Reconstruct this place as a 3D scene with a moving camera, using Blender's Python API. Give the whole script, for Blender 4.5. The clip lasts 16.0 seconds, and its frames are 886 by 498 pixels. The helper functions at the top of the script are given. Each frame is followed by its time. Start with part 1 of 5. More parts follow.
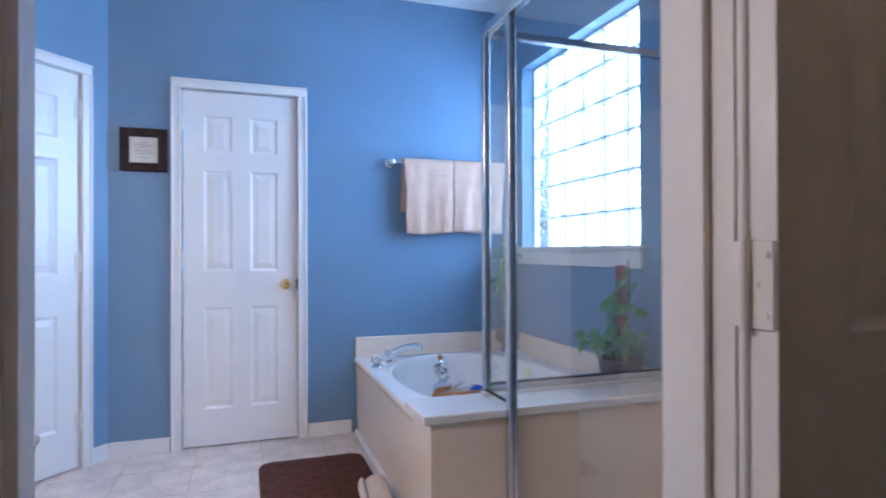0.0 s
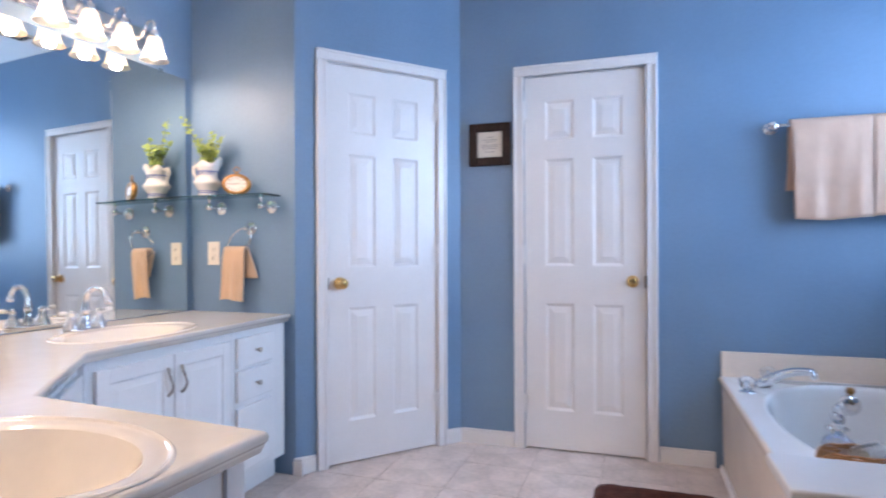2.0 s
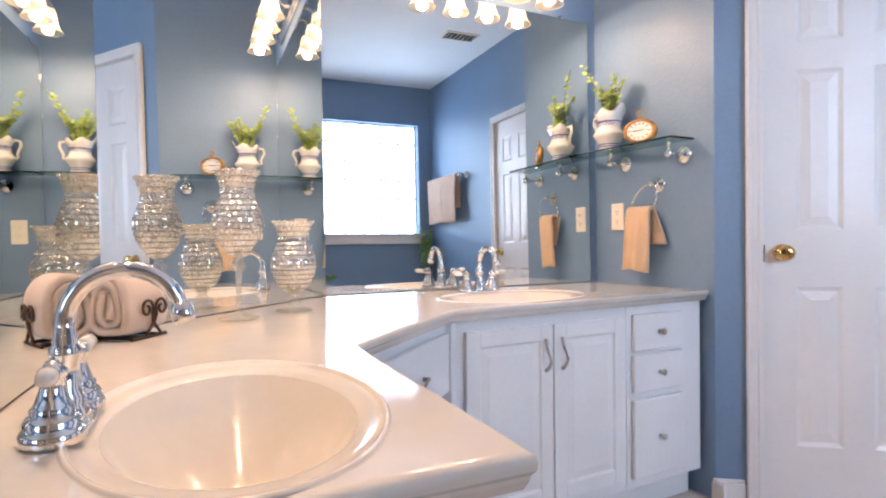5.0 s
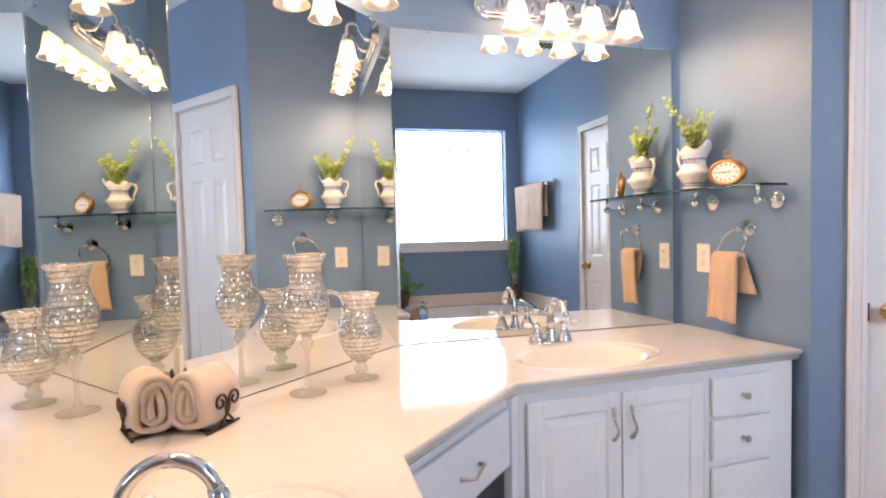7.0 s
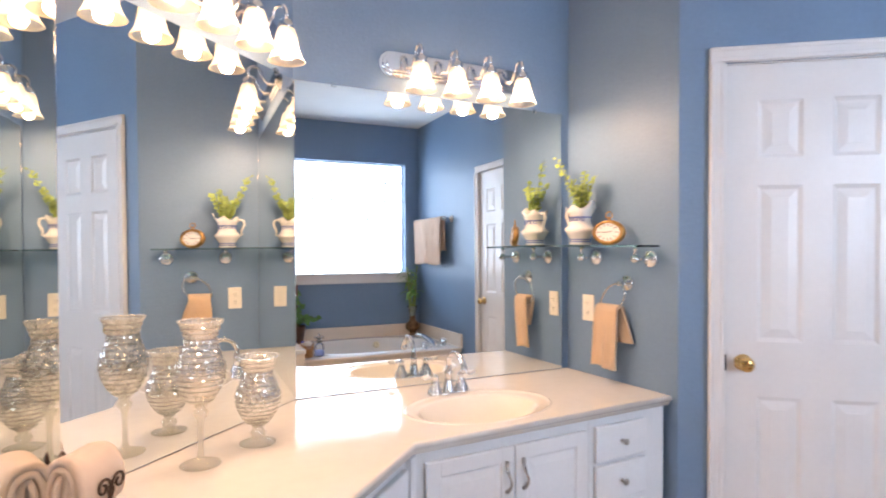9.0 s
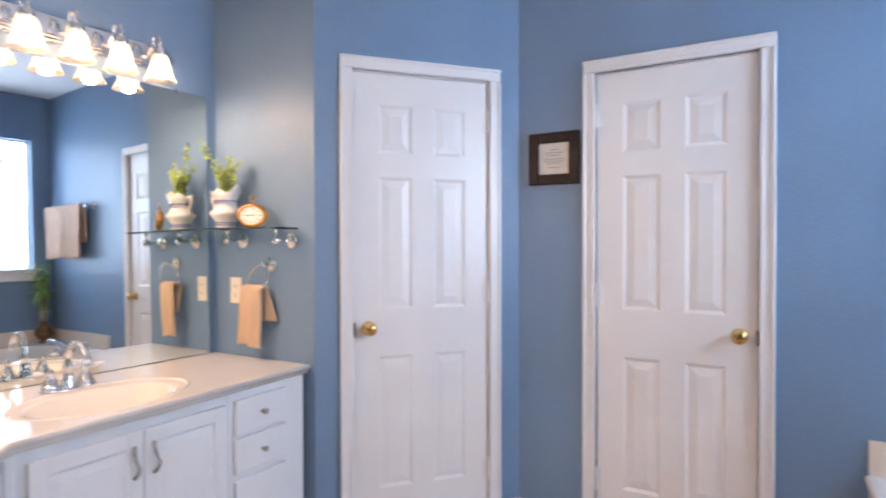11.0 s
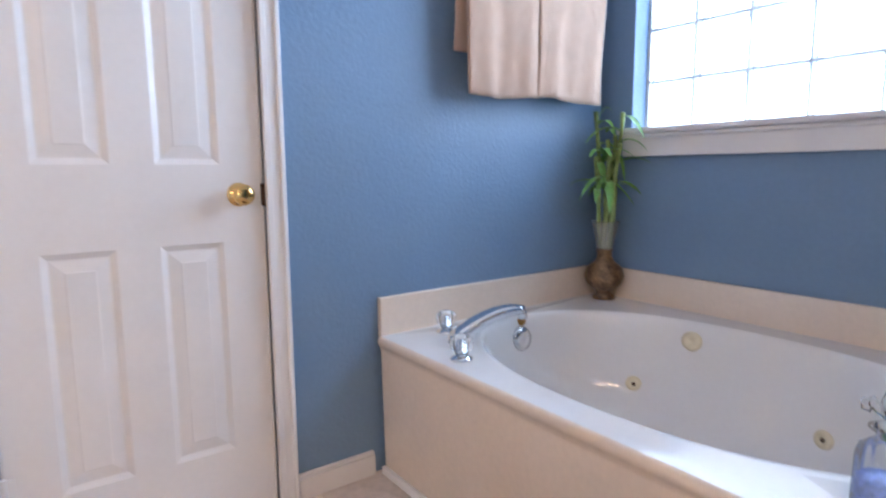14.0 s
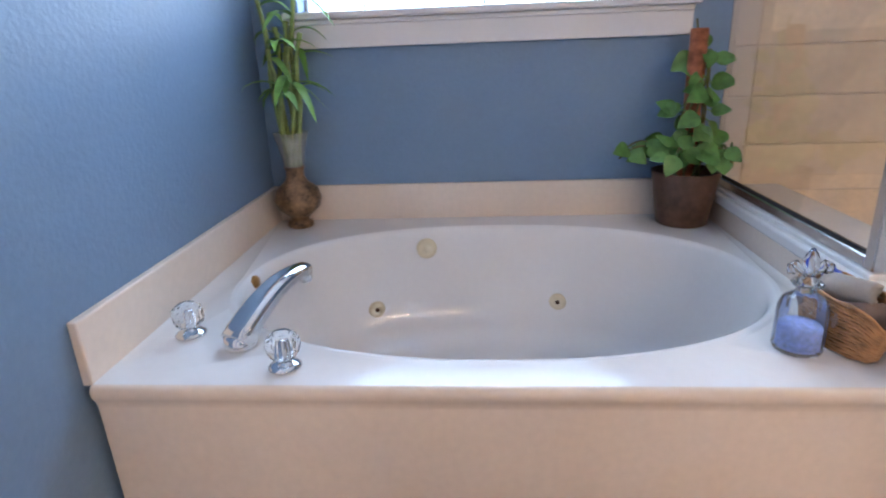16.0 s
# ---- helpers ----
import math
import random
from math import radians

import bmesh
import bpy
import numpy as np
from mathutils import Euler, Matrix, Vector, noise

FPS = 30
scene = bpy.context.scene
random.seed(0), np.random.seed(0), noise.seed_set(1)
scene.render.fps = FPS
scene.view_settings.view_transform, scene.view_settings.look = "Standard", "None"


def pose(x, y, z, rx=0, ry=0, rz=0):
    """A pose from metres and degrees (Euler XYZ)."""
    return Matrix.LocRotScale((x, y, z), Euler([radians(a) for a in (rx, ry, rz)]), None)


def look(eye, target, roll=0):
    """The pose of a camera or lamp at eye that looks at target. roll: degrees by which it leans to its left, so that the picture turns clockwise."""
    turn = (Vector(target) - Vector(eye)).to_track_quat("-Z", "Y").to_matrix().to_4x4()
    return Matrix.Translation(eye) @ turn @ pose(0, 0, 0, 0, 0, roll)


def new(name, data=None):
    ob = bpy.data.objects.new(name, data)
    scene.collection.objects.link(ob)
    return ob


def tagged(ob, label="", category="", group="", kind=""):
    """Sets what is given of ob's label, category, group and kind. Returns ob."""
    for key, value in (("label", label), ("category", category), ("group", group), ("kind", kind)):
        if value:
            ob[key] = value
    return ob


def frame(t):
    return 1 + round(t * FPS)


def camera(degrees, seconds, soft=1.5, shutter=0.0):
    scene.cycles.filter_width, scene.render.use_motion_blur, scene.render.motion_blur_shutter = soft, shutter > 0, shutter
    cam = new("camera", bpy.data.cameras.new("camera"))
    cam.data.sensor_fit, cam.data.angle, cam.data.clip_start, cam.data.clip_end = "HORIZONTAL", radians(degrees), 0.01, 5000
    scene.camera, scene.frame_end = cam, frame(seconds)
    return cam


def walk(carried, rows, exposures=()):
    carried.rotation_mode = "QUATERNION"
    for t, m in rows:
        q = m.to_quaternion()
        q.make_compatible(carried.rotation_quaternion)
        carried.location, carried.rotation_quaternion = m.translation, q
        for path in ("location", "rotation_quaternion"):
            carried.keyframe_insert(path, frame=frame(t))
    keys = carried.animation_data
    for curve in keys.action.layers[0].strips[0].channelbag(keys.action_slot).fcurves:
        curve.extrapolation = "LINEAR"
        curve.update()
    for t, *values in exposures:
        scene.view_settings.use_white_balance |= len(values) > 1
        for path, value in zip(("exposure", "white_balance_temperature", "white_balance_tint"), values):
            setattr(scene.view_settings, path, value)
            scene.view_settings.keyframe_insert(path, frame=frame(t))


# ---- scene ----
cam = camera(75.1, 16.0, soft=1.9, shutter=0.45)
PATH = [
    (0, (1.942, -0.708, 1.089), (2.590, 1.185, 1.099), -0.2),
    (0.5, (2.053, -0.578, 1.086), (2.428, 1.387, 1.094), -0.3),
    (1, (2.132, -0.505, 1.084), (2.167, 1.494, 1.091), -0.3),
    (1.5, (2.169, -0.445, 1.078), (1.876, 1.533, 1.083), -0.2),
    (2, (2.176, -0.32, 1.068), (1.543, 1.577, 1.072), -0.2),
    (2.5, (2.131, -0.171, 0.988), (1.201, 1.599, 1.015), -0.3),
    (3, (2.064, -0.076, 0.946), (0.88, 1.536, 0.975), -0.4),
    (3.5, (2.032, 0.004, 0.967), (0.635, 1.435, 0.966), -0.2),
    (4, (2.039, 0.085, 0.957), (0.473, 1.329, 0.947), -0.6),
    (4.5, (2.033, 0.137, 0.973), (0.352, 1.22, 0.939), -0.6),
    (5, (2.003, 0.182, 0.957), (0.25, 1.145, 0.931), -0.6),
    (5.2, (2.021, 0.195, 0.961), (0.238, 1.101, 0.931), -0.6),
    (7.3, (2.053, 0.283, 1.231), (0.157, 0.915, 1.169), -0.9),
    (7.5, (2.054, 0.287, 1.239), (0.155, 0.913, 1.205), -0.5),
    (8, (2.01, 0.261, 1.323), (0.13, 0.943, 1.284), -0.3),
    (8.2, (2.002, 0.242, 1.347), (0.144, 0.981, 1.307), 0.0),
    (10.3, (2.238, 0.25, 1.286), (0.899, 1.736, 1.296), -0.3),
    (10.5, (2.229, 0.24, 1.283), (0.997, 1.815, 1.286), -0.0),
    (11, (2.279, 0.268, 1.268), (1.282, 2.002, 1.247), -0.1),
    (11.5, (2.247, 0.374, 1.224), (1.569, 2.256, 1.204), -0.1),
    (12, (2.175, 0.521, 1.177), (1.861, 2.496, 1.181), -0.2),
    (12.5, (2.015, 0.717, 1.126), (2.182, 2.71, 1.152), -0.0),
    (13, (1.935, 0.884, 1.07), (2.552, 2.787, 1.09), -0.4),
    (13.5, (1.803, 1.061, 0.995), (2.718, 2.838, 0.917), -0.3),
    (14, (1.695, 1.227, 0.963), (2.868, 2.824, 0.694), -0.4),
    (14.5, (1.618, 1.404, 0.946), (3.094, 2.69, 0.536), -0.5),
    (15, (1.638, 1.62, 0.949), (3.323, 2.552, 0.409), -0.8),
    (15.5, (1.698, 1.846, 0.979), (3.512, 2.364, 0.357), -1.5),
    (16, (1.720, 2.046, 0.992), (3.603, 2.190, 0.343), -2.2),
]
walk(cam, [(t, look(eye, target, roll)) for t, eye, target, roll in PATH], exposures=[(0, -0.10, 4700, 14), (1.5, -0.10, 5050, 16), (2.5, -0.06, 5400, 18), (3.5, -0.10, 5600, 19), (5.2, -0.10, 5900, 20), (8, -0.06, 6250, 21), (10.3, -0.06, 6050, 20), (11, -0.10, 5950, 20), (12.5, -0.08, 5850, 19), (13.5, -0.04, 5680, 17), (16, 0.05, 5680, 16)])

# ---- world, sun, large lights ----
world = bpy.data.worlds.new("sky")
scene.world = world
world.use_nodes = True
_wn = world.node_tree.nodes
_sky = _wn.new("ShaderNodeTexSky")
_sky.sky_type = "NISHITA"
_sky.sun_disc = False
_sky.sun_elevation = radians(48)
_sky.sun_rotation = radians(200)
_wn["Background"].inputs[1].default_value = 0.12
world.node_tree.links.new(_sky.outputs[0], _wn["Background"].inputs[0])


def area_lamp(name, m, sx, sy, watts, colour):
    d = bpy.data.lights.new(name, "AREA")
    d.shape, d.size, d.size_y, d.energy, d.color = "RECTANGLE", sx, sy, watts, colour
    ob = new(name, d)
    ob.matrix_world = m
    return ob


def bulb_lamp(name, at, watts, colour):
    d = bpy.data.lights.new(name, "POINT")
    d.energy, d.color, d.shadow_soft_size = watts, colour, 0.022
    ob = new(name, d)
    ob.location = at
    return ob


WINDOW_WATTS = 48
BULB_WATTS = 7.8
HALL_WATTS = 27.0
BULB_COLOUR = (1.0, 0.66, 0.38)
area_lamp("window_daylight", look((3.86, 2.035, 1.68), (0, 2.035, 1.55)), 1.30, 1.30, WINDOW_WATTS, (0.72, 0.88, 1.0))

# ---- materials ----


def material(name, colour, rough=0.5, metal=0.0, var=0.06, scale=6.0, bump=0.0, bump_scale=200.0, spec=0.5, coat=0.0, fine=60.0,
             trans=0.0, ior=1.45, sheen=0.0, rough_var=0.08, piece=0.0):
    m = bpy.data.materials.new(name)
    m.use_nodes = True
    nt = m.node_tree
    N, L = nt.nodes, nt.links
    b = N["Principled BSDF"]
    b.inputs["Roughness"].default_value = rough
    b.inputs["Metallic"].default_value = metal
    b.inputs["Specular IOR Level"].default_value = spec
    b.inputs["Coat Weight"].default_value = coat
    b.inputs["Coat Roughness"].default_value = 0.05
    b.inputs["Transmission Weight"].default_value = trans
    b.inputs["IOR"].default_value = ior
    b.inputs["Sheen Weight"].default_value = sheen
    co = N.new("ShaderNodeTexCoord")
    big = N.new("ShaderNodeTexNoise")
    big.inputs["Scale"].default_value = scale
    big.inputs["Detail"].default_value = 4
    small = N.new("ShaderNodeTexNoise")
    small.inputs["Scale"].default_value = fine
    small.inputs["Detail"].default_value = 3
    L.new(co.outputs["Object"], big.inputs["Vector"])
    L.new(co.outputs["Object"], small.inputs["Vector"])
    mix = N.new("ShaderNodeMath")
    mix.operation = "MULTIPLY_ADD"
    L.new(big.outputs["Fac"], mix.inputs[0])
    mix.inputs[1].default_value = 0.65
    sm = N.new("ShaderNodeMath")
    sm.operation = "MULTIPLY"
    L.new(small.outputs["Fac"], sm.inputs[0])
    sm.inputs[1].default_value = 0.35
    L.new(sm.outputs[0], mix.inputs[2])
    ramp = N.new("ShaderNodeValToRGB")
    lo = [max(0, c * (1 - 1.6 * var)) for c in colour]
    hi = [min(1, c * (1 + 1.6 * var)) for c in colour]
    ramp.color_ramp.elements[0].position, ramp.color_ramp.elements[1].position = 0.32, 0.68
    ramp.color_ramp.elements[0].color = (*lo, 1)
    ramp.color_ramp.elements[1].color = (*hi, 1)
    L.new(mix.outputs[0], ramp.inputs[0])
    out = ramp.outputs[0]
    if piece:
        info = N.new("ShaderNodeObjectInfo")
        rng = N.new("ShaderNodeMapRange")
        rng.inputs["To Min"].default_value, rng.inputs["To Max"].default_value = 1 - piece, 1 + piece
        L.new(info.outputs["Random"], rng.inputs["Value"])
        hsv = N.new("ShaderNodeHueSaturation")
        L.new(rng.outputs[0], hsv.inputs["Value"])
        L.new(out, hsv.inputs["Color"])
        out = hsv.outputs[0]
    L.new(out, b.inputs["Base Color"])
    if rough_var and rough > 0.03:
        rr = N.new("ShaderNodeMapRange")
        rr.inputs["To Min"].default_value = max(0.02, rough * (1 - rough_var * 2))
        rr.inputs["To Max"].default_value = min(1, rough * (1 + rough_var * 2))
        L.new(big.outputs["Fac"], rr.inputs["Value"])
        L.new(rr.outputs[0], b.inputs["Roughness"])
    if bump:
        bn = N.new("ShaderNodeTexNoise")
        bn.inputs["Scale"].default_value = bump_scale
        bn.inputs["Detail"].default_value = 3
        L.new(co.outputs["Object"], bn.inputs["Vector"])
        bp = N.new("ShaderNodeBump")
        bp.inputs["Strength"].default_value = bump
        bp.inputs["Distance"].default_value = 0.002
        L.new(bn.outputs["Fac"], bp.inputs["Height"])
        L.new(bp.outputs[0], b.inputs["Normal"])
    return m


def weave_material(name, colour, scale=260.0, strength=0.9, rough=0.95, rib=0.0):
    m = material(name, colour, rough, var=0.07, scale=9, fine=240, spec=0.15, sheen=0.35)
    nt = m.node_tree
    N, L = nt.nodes, nt.links
    co = N.new("ShaderNodeTexCoord")
    mp = N.new("ShaderNodeMapping")
    mp.inputs["Rotation"].default_value = (0, 0, rib)
    L.new(co.outputs["UV"], mp.inputs["Vector"])
    w1 = N.new("ShaderNodeTexWave")
    w1.bands_direction = "X"
    w1.inputs["Scale"].default_value = scale
    w1.inputs["Distortion"].default_value = 0.6
    w2 = N.new("ShaderNodeTexWave")
    w2.bands_direction = "Y"
    w2.inputs["Scale"].default_value = scale
    w2.inputs["Distortion"].default_value = 0.6
    for w in (w1, w2):
        L.new(mp.outputs[0], w.inputs["Vector"])
    mu = N.new("ShaderNodeMath")
    mu.operation = "ADD"
    L.new(w1.outputs["Fac"], mu.inputs[0])
    L.new(w2.outputs["Fac"], mu.inputs[1])
    bp = N.new("ShaderNodeBump")
    bp.inputs["Strength"].default_value = strength
    bp.inputs["Distance"].default_value = 0.0025
    L.new(mu.outputs[0], bp.inputs["Height"])
    L.new(bp.outputs[0], N["Principled BSDF"].inputs["Normal"])
    return m


def glass_material(name, colour, rough=0.0, ior=1.45, bump=0.0, bump_scale=30.0):
    m = bpy.data.materials.new(name)
    m.use_nodes = True
    N, L = m.node_tree.nodes, m.node_tree.links
    b = N["Principled BSDF"]
    b.inputs["Base Color"].default_value = (*colour, 1)
    b.inputs["Roughness"].default_value = rough
    b.inputs["Transmission Weight"].default_value = 1
    b.inputs["IOR"].default_value = ior
    if bump:
        co = N.new("ShaderNodeTexCoord")
        bn = N.new("ShaderNodeTexNoise")
        bn.inputs["Scale"].default_value = bump_scale
        L.new(co.outputs["Object"], bn.inputs["Vector"])
        bp = N.new("ShaderNodeBump")
        bp.inputs["Strength"].default_value = bump
        bp.inputs["Distance"].default_value = 0.01
        L.new(bn.outputs["Fac"], bp.inputs["Height"])
        L.new(bp.outputs[0], b.inputs["Normal"])
    return m


def shade_material(name):
    """Frosted ribbed glass that lets the bulb's light through."""
    m = bpy.data.materials.new(name)
    m.use_nodes = True
    N, L = m.node_tree.nodes, m.node_tree.links
    N.remove(N["Principled BSDF"])
    tr = N.new("ShaderNodeBsdfTranslucent")
    tr.inputs[0].default_value = (0.80, 0.73, 0.60, 1)
    gl = N.new("ShaderNodeBsdfGlossy")
    gl.inputs["Roughness"].default_value = 0.15
    tp = N.new("ShaderNodeBsdfTransparent")
    tp.inputs[0].default_value = (1, 0.96, 0.9, 1)
    m1 = N.new("ShaderNodeMixShader")
    m1.inputs[0].default_value = 0.08
    m2 = N.new("ShaderNodeMixShader")
    m2.inputs[0].default_value = 0.18
    L.new(tr.outputs[0], m1.inputs[1])
    L.new(gl.outputs[0], m1.inputs[2])
    L.new(m1.outputs[0], m2.inputs[1])
    L.new(tp.outputs[0], m2.inputs[2])
    L.new(m2.outputs[0], N["Material Output"].inputs[0])
    return m


def emit_material(name, colour, strength):
    m = bpy.data.materials.new(name)
    m.use_nodes = True
    b = m.node_tree.nodes["Principled BSDF"]
    b.inputs["Base Color"].default_value = (*colour, 1)
    b.inputs["Emission Color"].default_value = (*colour, 1)
    b.inputs["Emission Strength"].default_value = strength
    return m


M_WALL = material("blue_wall_paint", (0.160, 0.248, 0.382), 0.44, var=0.05, scale=2.2, bump=0.75, bump_scale=75, spec=0.45)
M_CEIL = material("white_ceiling_paint", (0.76, 0.77, 0.78), 0.8, var=0.03, scale=2, bump=0.3, bump_scale=120)
M_TRIM = material("white_gloss_trim_paint", (0.72, 0.71, 0.71), 0.3, var=0.02, scale=5, bump=0.05, bump_scale=60, spec=0.5)
M_CAB = material("white_cabinet_paint", (0.77, 0.78, 0.79), 0.34, var=0.025, scale=5, bump=0.05, bump_scale=70)
M_HALL = material("beige_hall_paint", (0.42, 0.33, 0.26), 0.7, var=0.05, scale=2)
M_COUNTER = material("cream_cultured_marble", (0.68, 0.635, 0.57), 0.09, var=0.03, scale=3.5, fine=25, coat=0.25, rough_var=0.15)
M_BASIN = material("bone_basin_gelcoat", (0.70, 0.645, 0.56), 0.16, var=0.02, scale=4, coat=0.25)
M_TUB = material("white_tub_gelcoat", (0.70, 0.695, 0.69), 0.10, var=0.02, scale=4, coat=0.12)
M_APRON = material("cream_tub_panel", (0.70, 0.605, 0.51), 0.22, var=0.04, scale=3, coat=0.2)
M_TILE = material("beige_floor_tile", (0.58, 0.505, 0.46), 0.3, var=0.16, scale=7, fine=40, bump=0.12, bump_scale=45, piece=0.05)
M_GROUT = material("grey_grout", (0.50, 0.44, 0.40), 0.9, var=0.1, scale=20)
M_STILE = material("tan_shower_tile", (0.70, 0.57, 0.42), 0.25, var=0.1, scale=6, piece=0.06)
M_CHROME = material("polished_chrome", (0.80, 0.80, 0.81), 0.07, metal=1.0, var=0.02, scale=10, rough_var=0.2)
M_NICKEL = material("brushed_nickel", (0.50, 0.47, 0.44), 0.28, metal=1.0, var=0.05, scale=20)
M_BRASS = material("polished_brass", (0.78, 0.52, 0.20), 0.12, metal=1.0, var=0.06, scale=15)
M_ALU = material("satin_aluminium", (0.62, 0.64, 0.67), 0.24, metal=1.0, var=0.05, scale=14)
M_SEAL = material("black_rubber_seal", (0.015, 0.015, 0.017), 0.6)
M_MIRROR = material("silvered_mirror", (0.875, 0.90, 0.88), 0.0, metal=1.0, var=0.0, rough_var=0)
M_GLASS = glass_material("clear_glass", (0.96, 0.98, 0.97))
def thin_glass(name, colour, gloss=0.10):
    m = bpy.data.materials.new(name)
    m.use_nodes = True
    N, L = m.node_tree.nodes, m.node_tree.links
    N.remove(N["Principled BSDF"])
    tp = N.new("ShaderNodeBsdfTransparent")
    tp.inputs[0].default_value = (*colour, 1)
    gl = N.new("ShaderNodeBsdfGlossy")
    gl.inputs["Roughness"].default_value = 0.03
    fr = N.new("ShaderNodeFresnel")
    fr.inputs[0].default_value = 1.5
    ad = N.new("ShaderNodeMath")
    ad.operation = "MULTIPLY_ADD"
    L.new(fr.outputs[0], ad.inputs[0])
    ad.inputs[1].default_value, ad.inputs[2].default_value = 0.7, gloss * 0.4
    mx = N.new("ShaderNodeMixShader")
    L.new(ad.outputs[0], mx.inputs[0])
    L.new(tp.outputs[0], mx.inputs[1])
    L.new(gl.outputs[0], mx.inputs[2])
    L.new(mx.outputs[0], N["Material Output"].inputs[0])
    return m


M_THIN = thin_glass("thin_clear_glass", (0.975, 0.985, 0.985), 0.05)
M_CRYSTAL = glass_material("clear_acrylic", (0.98, 0.985, 0.99), 0.01, 1.3)
M_SHELF = glass_material("green_edged_glass", (0.62, 0.90, 0.82), 0.0, 1.5)
M_BLOCK = glass_material("glass_block", (0.97, 0.985, 1.0), 0.12, 1.42, bump=0.5, bump_scale=26)
M_MORTAR = material("grey_mortar", (0.55, 0.57, 0.59), 0.8, var=0.08, scale=15)
M_SHADE = shade_material("frosted_ribbed_glass")
M_BULB = emit_material("lit_bulb", (1.0, 0.80, 0.56), 5)
M_PORC = material("white_porcelain", (0.68, 0.66, 0.62), 0.12, var=0.03, scale=12, coat=0.4)
M_PORCBLUE = material("blue_glaze_print", (0.16, 0.20, 0.42), 0.15, var=0.2, scale=40)
M_LEAF = material("eucalyptus_leaf", (0.28, 0.37, 0.085), 0.55, var=0.25, scale=22)
M_BAMBOOLEAF = material("bamboo_leaf", (0.16, 0.34, 0.075), 0.4, var=0.25, scale=14)
M_BAMBOO = material("bamboo_cane", (0.24, 0.32, 0.10), 0.45, var=0.25, scale=24)
M_POTHOS = material("pothos_leaf", (0.085, 0.20, 0.045), 0.35, var=0.3, scale=16)
M_STEM = material("green_brown_stem", (0.12, 0.12, 0.04), 0.6, var=0.2, scale=20)
M_BARK = material("reddish_bark_pole", (0.30, 0.105, 0.05), 0.85, var=0.3, scale=30, bump=0.8, bump_scale=60)
M_POT = material("dark_brown_glazed_pot", (0.095, 0.05, 0.032), 0.4, var=0.3, scale=14, bump=0.2, bump_scale=50)
M_SOIL = material("dark_soil", (0.03, 0.022, 0.016), 0.95, var=0.3, scale=40, bump=0.8, bump_scale=80)
M_VASE = material("crackled_brown_vase", (0.16, 0.095, 0.045), 0.3, var=0.55, scale=38, fine=120, bump=0.3, bump_scale=60)
M_TOWEL = weave_material("peach_waffle_towel", (0.75, 0.515, 0.375), 95, 0.7)
M_HANDTOWEL = weave_material("golden_peach_hand_towel", (0.74, 0.52, 0.33), 120, 0.6)
M_ROLL = weave_material("beige_textured_towel", (0.72, 0.56, 0.435), 46, 0.5, rib=0.7)
M_RUG = material("chocolate_bath_mat", (0.070, 0.024, 0.017), 0.98, var=0.35, scale=35, fine=260, bump=1.0, bump_scale=170, sheen=0.05, spec=0.1)
M_WICKER = material("honey_wicker", (0.38, 0.20, 0.085), 0.6, var=0.25, scale=40)
M_FRAME = material("dark_mahogany_frame", (0.018, 0.009, 0.008), 0.5, var=0.3, scale=14, spec=0.25)
M_MAT = material("cream_paper_mat", (0.66, 0.62, 0.54), 0.85, var=0.04, scale=10)
M_INK = material("grey_ink", (0.25, 0.23, 0.22), 0.8)
M_IRON = material("dark_bronze_iron", (0.075, 0.045, 0.032), 0.45, metal=0.6, var=0.2, scale=30)
M_OUTLET = material("almond_plastic", (0.76, 0.70, 0.60), 0.35, var=0.02)
# near-black: shade of gaps, slots and vent put into colour; also clock hands
M_DARK = material("gap_shade_and_clock_hands", (0.02, 0.018, 0.018), 0.9)
M_GOLD = material("antique_gold", (0.40, 0.22, 0.075), 0.35, metal=0.8, var=0.25, scale=30)
M_DIAL = material("ivory_dial", (0.78, 0.74, 0.68), 0.3, var=0.03)
M_SALT = material("blue_bath_salts", (0.30, 0.40, 0.78), 0.7, var=0.16, scale=110, bump=0.7, bump_scale=160)
M_JET = material("aged_cream_plastic", (0.66, 0.60, 0.44), 0.35, var=0.06)
M_BROWNTOWEL = weave_material("taupe_towel", (0.36, 0.22, 0.17), 90, 0.9)
M_WHITETOWEL = weave_material("white_towel", (0.78, 0.76, 0.73), 90, 0.8)
M_BLUE = material("royal_blue_plastic", (0.015, 0.05, 0.42), 0.3)
# unused darker copy of the white door paint, hall shade in its colour
M_DOORSHADE = material("white_door_paint_in_hall_shade", (0.50, 0.46, 0.43), 0.4, var=0.05, scale=4)

# mercury glass: small silvered squares over clear glass
M_MERCURY = material("silvered_mosaic_glass", (0.86, 0.82, 0.76), 0.15, metal=0.85, var=0.16, scale=60, fine=220, bump=0.25, bump_scale=120)

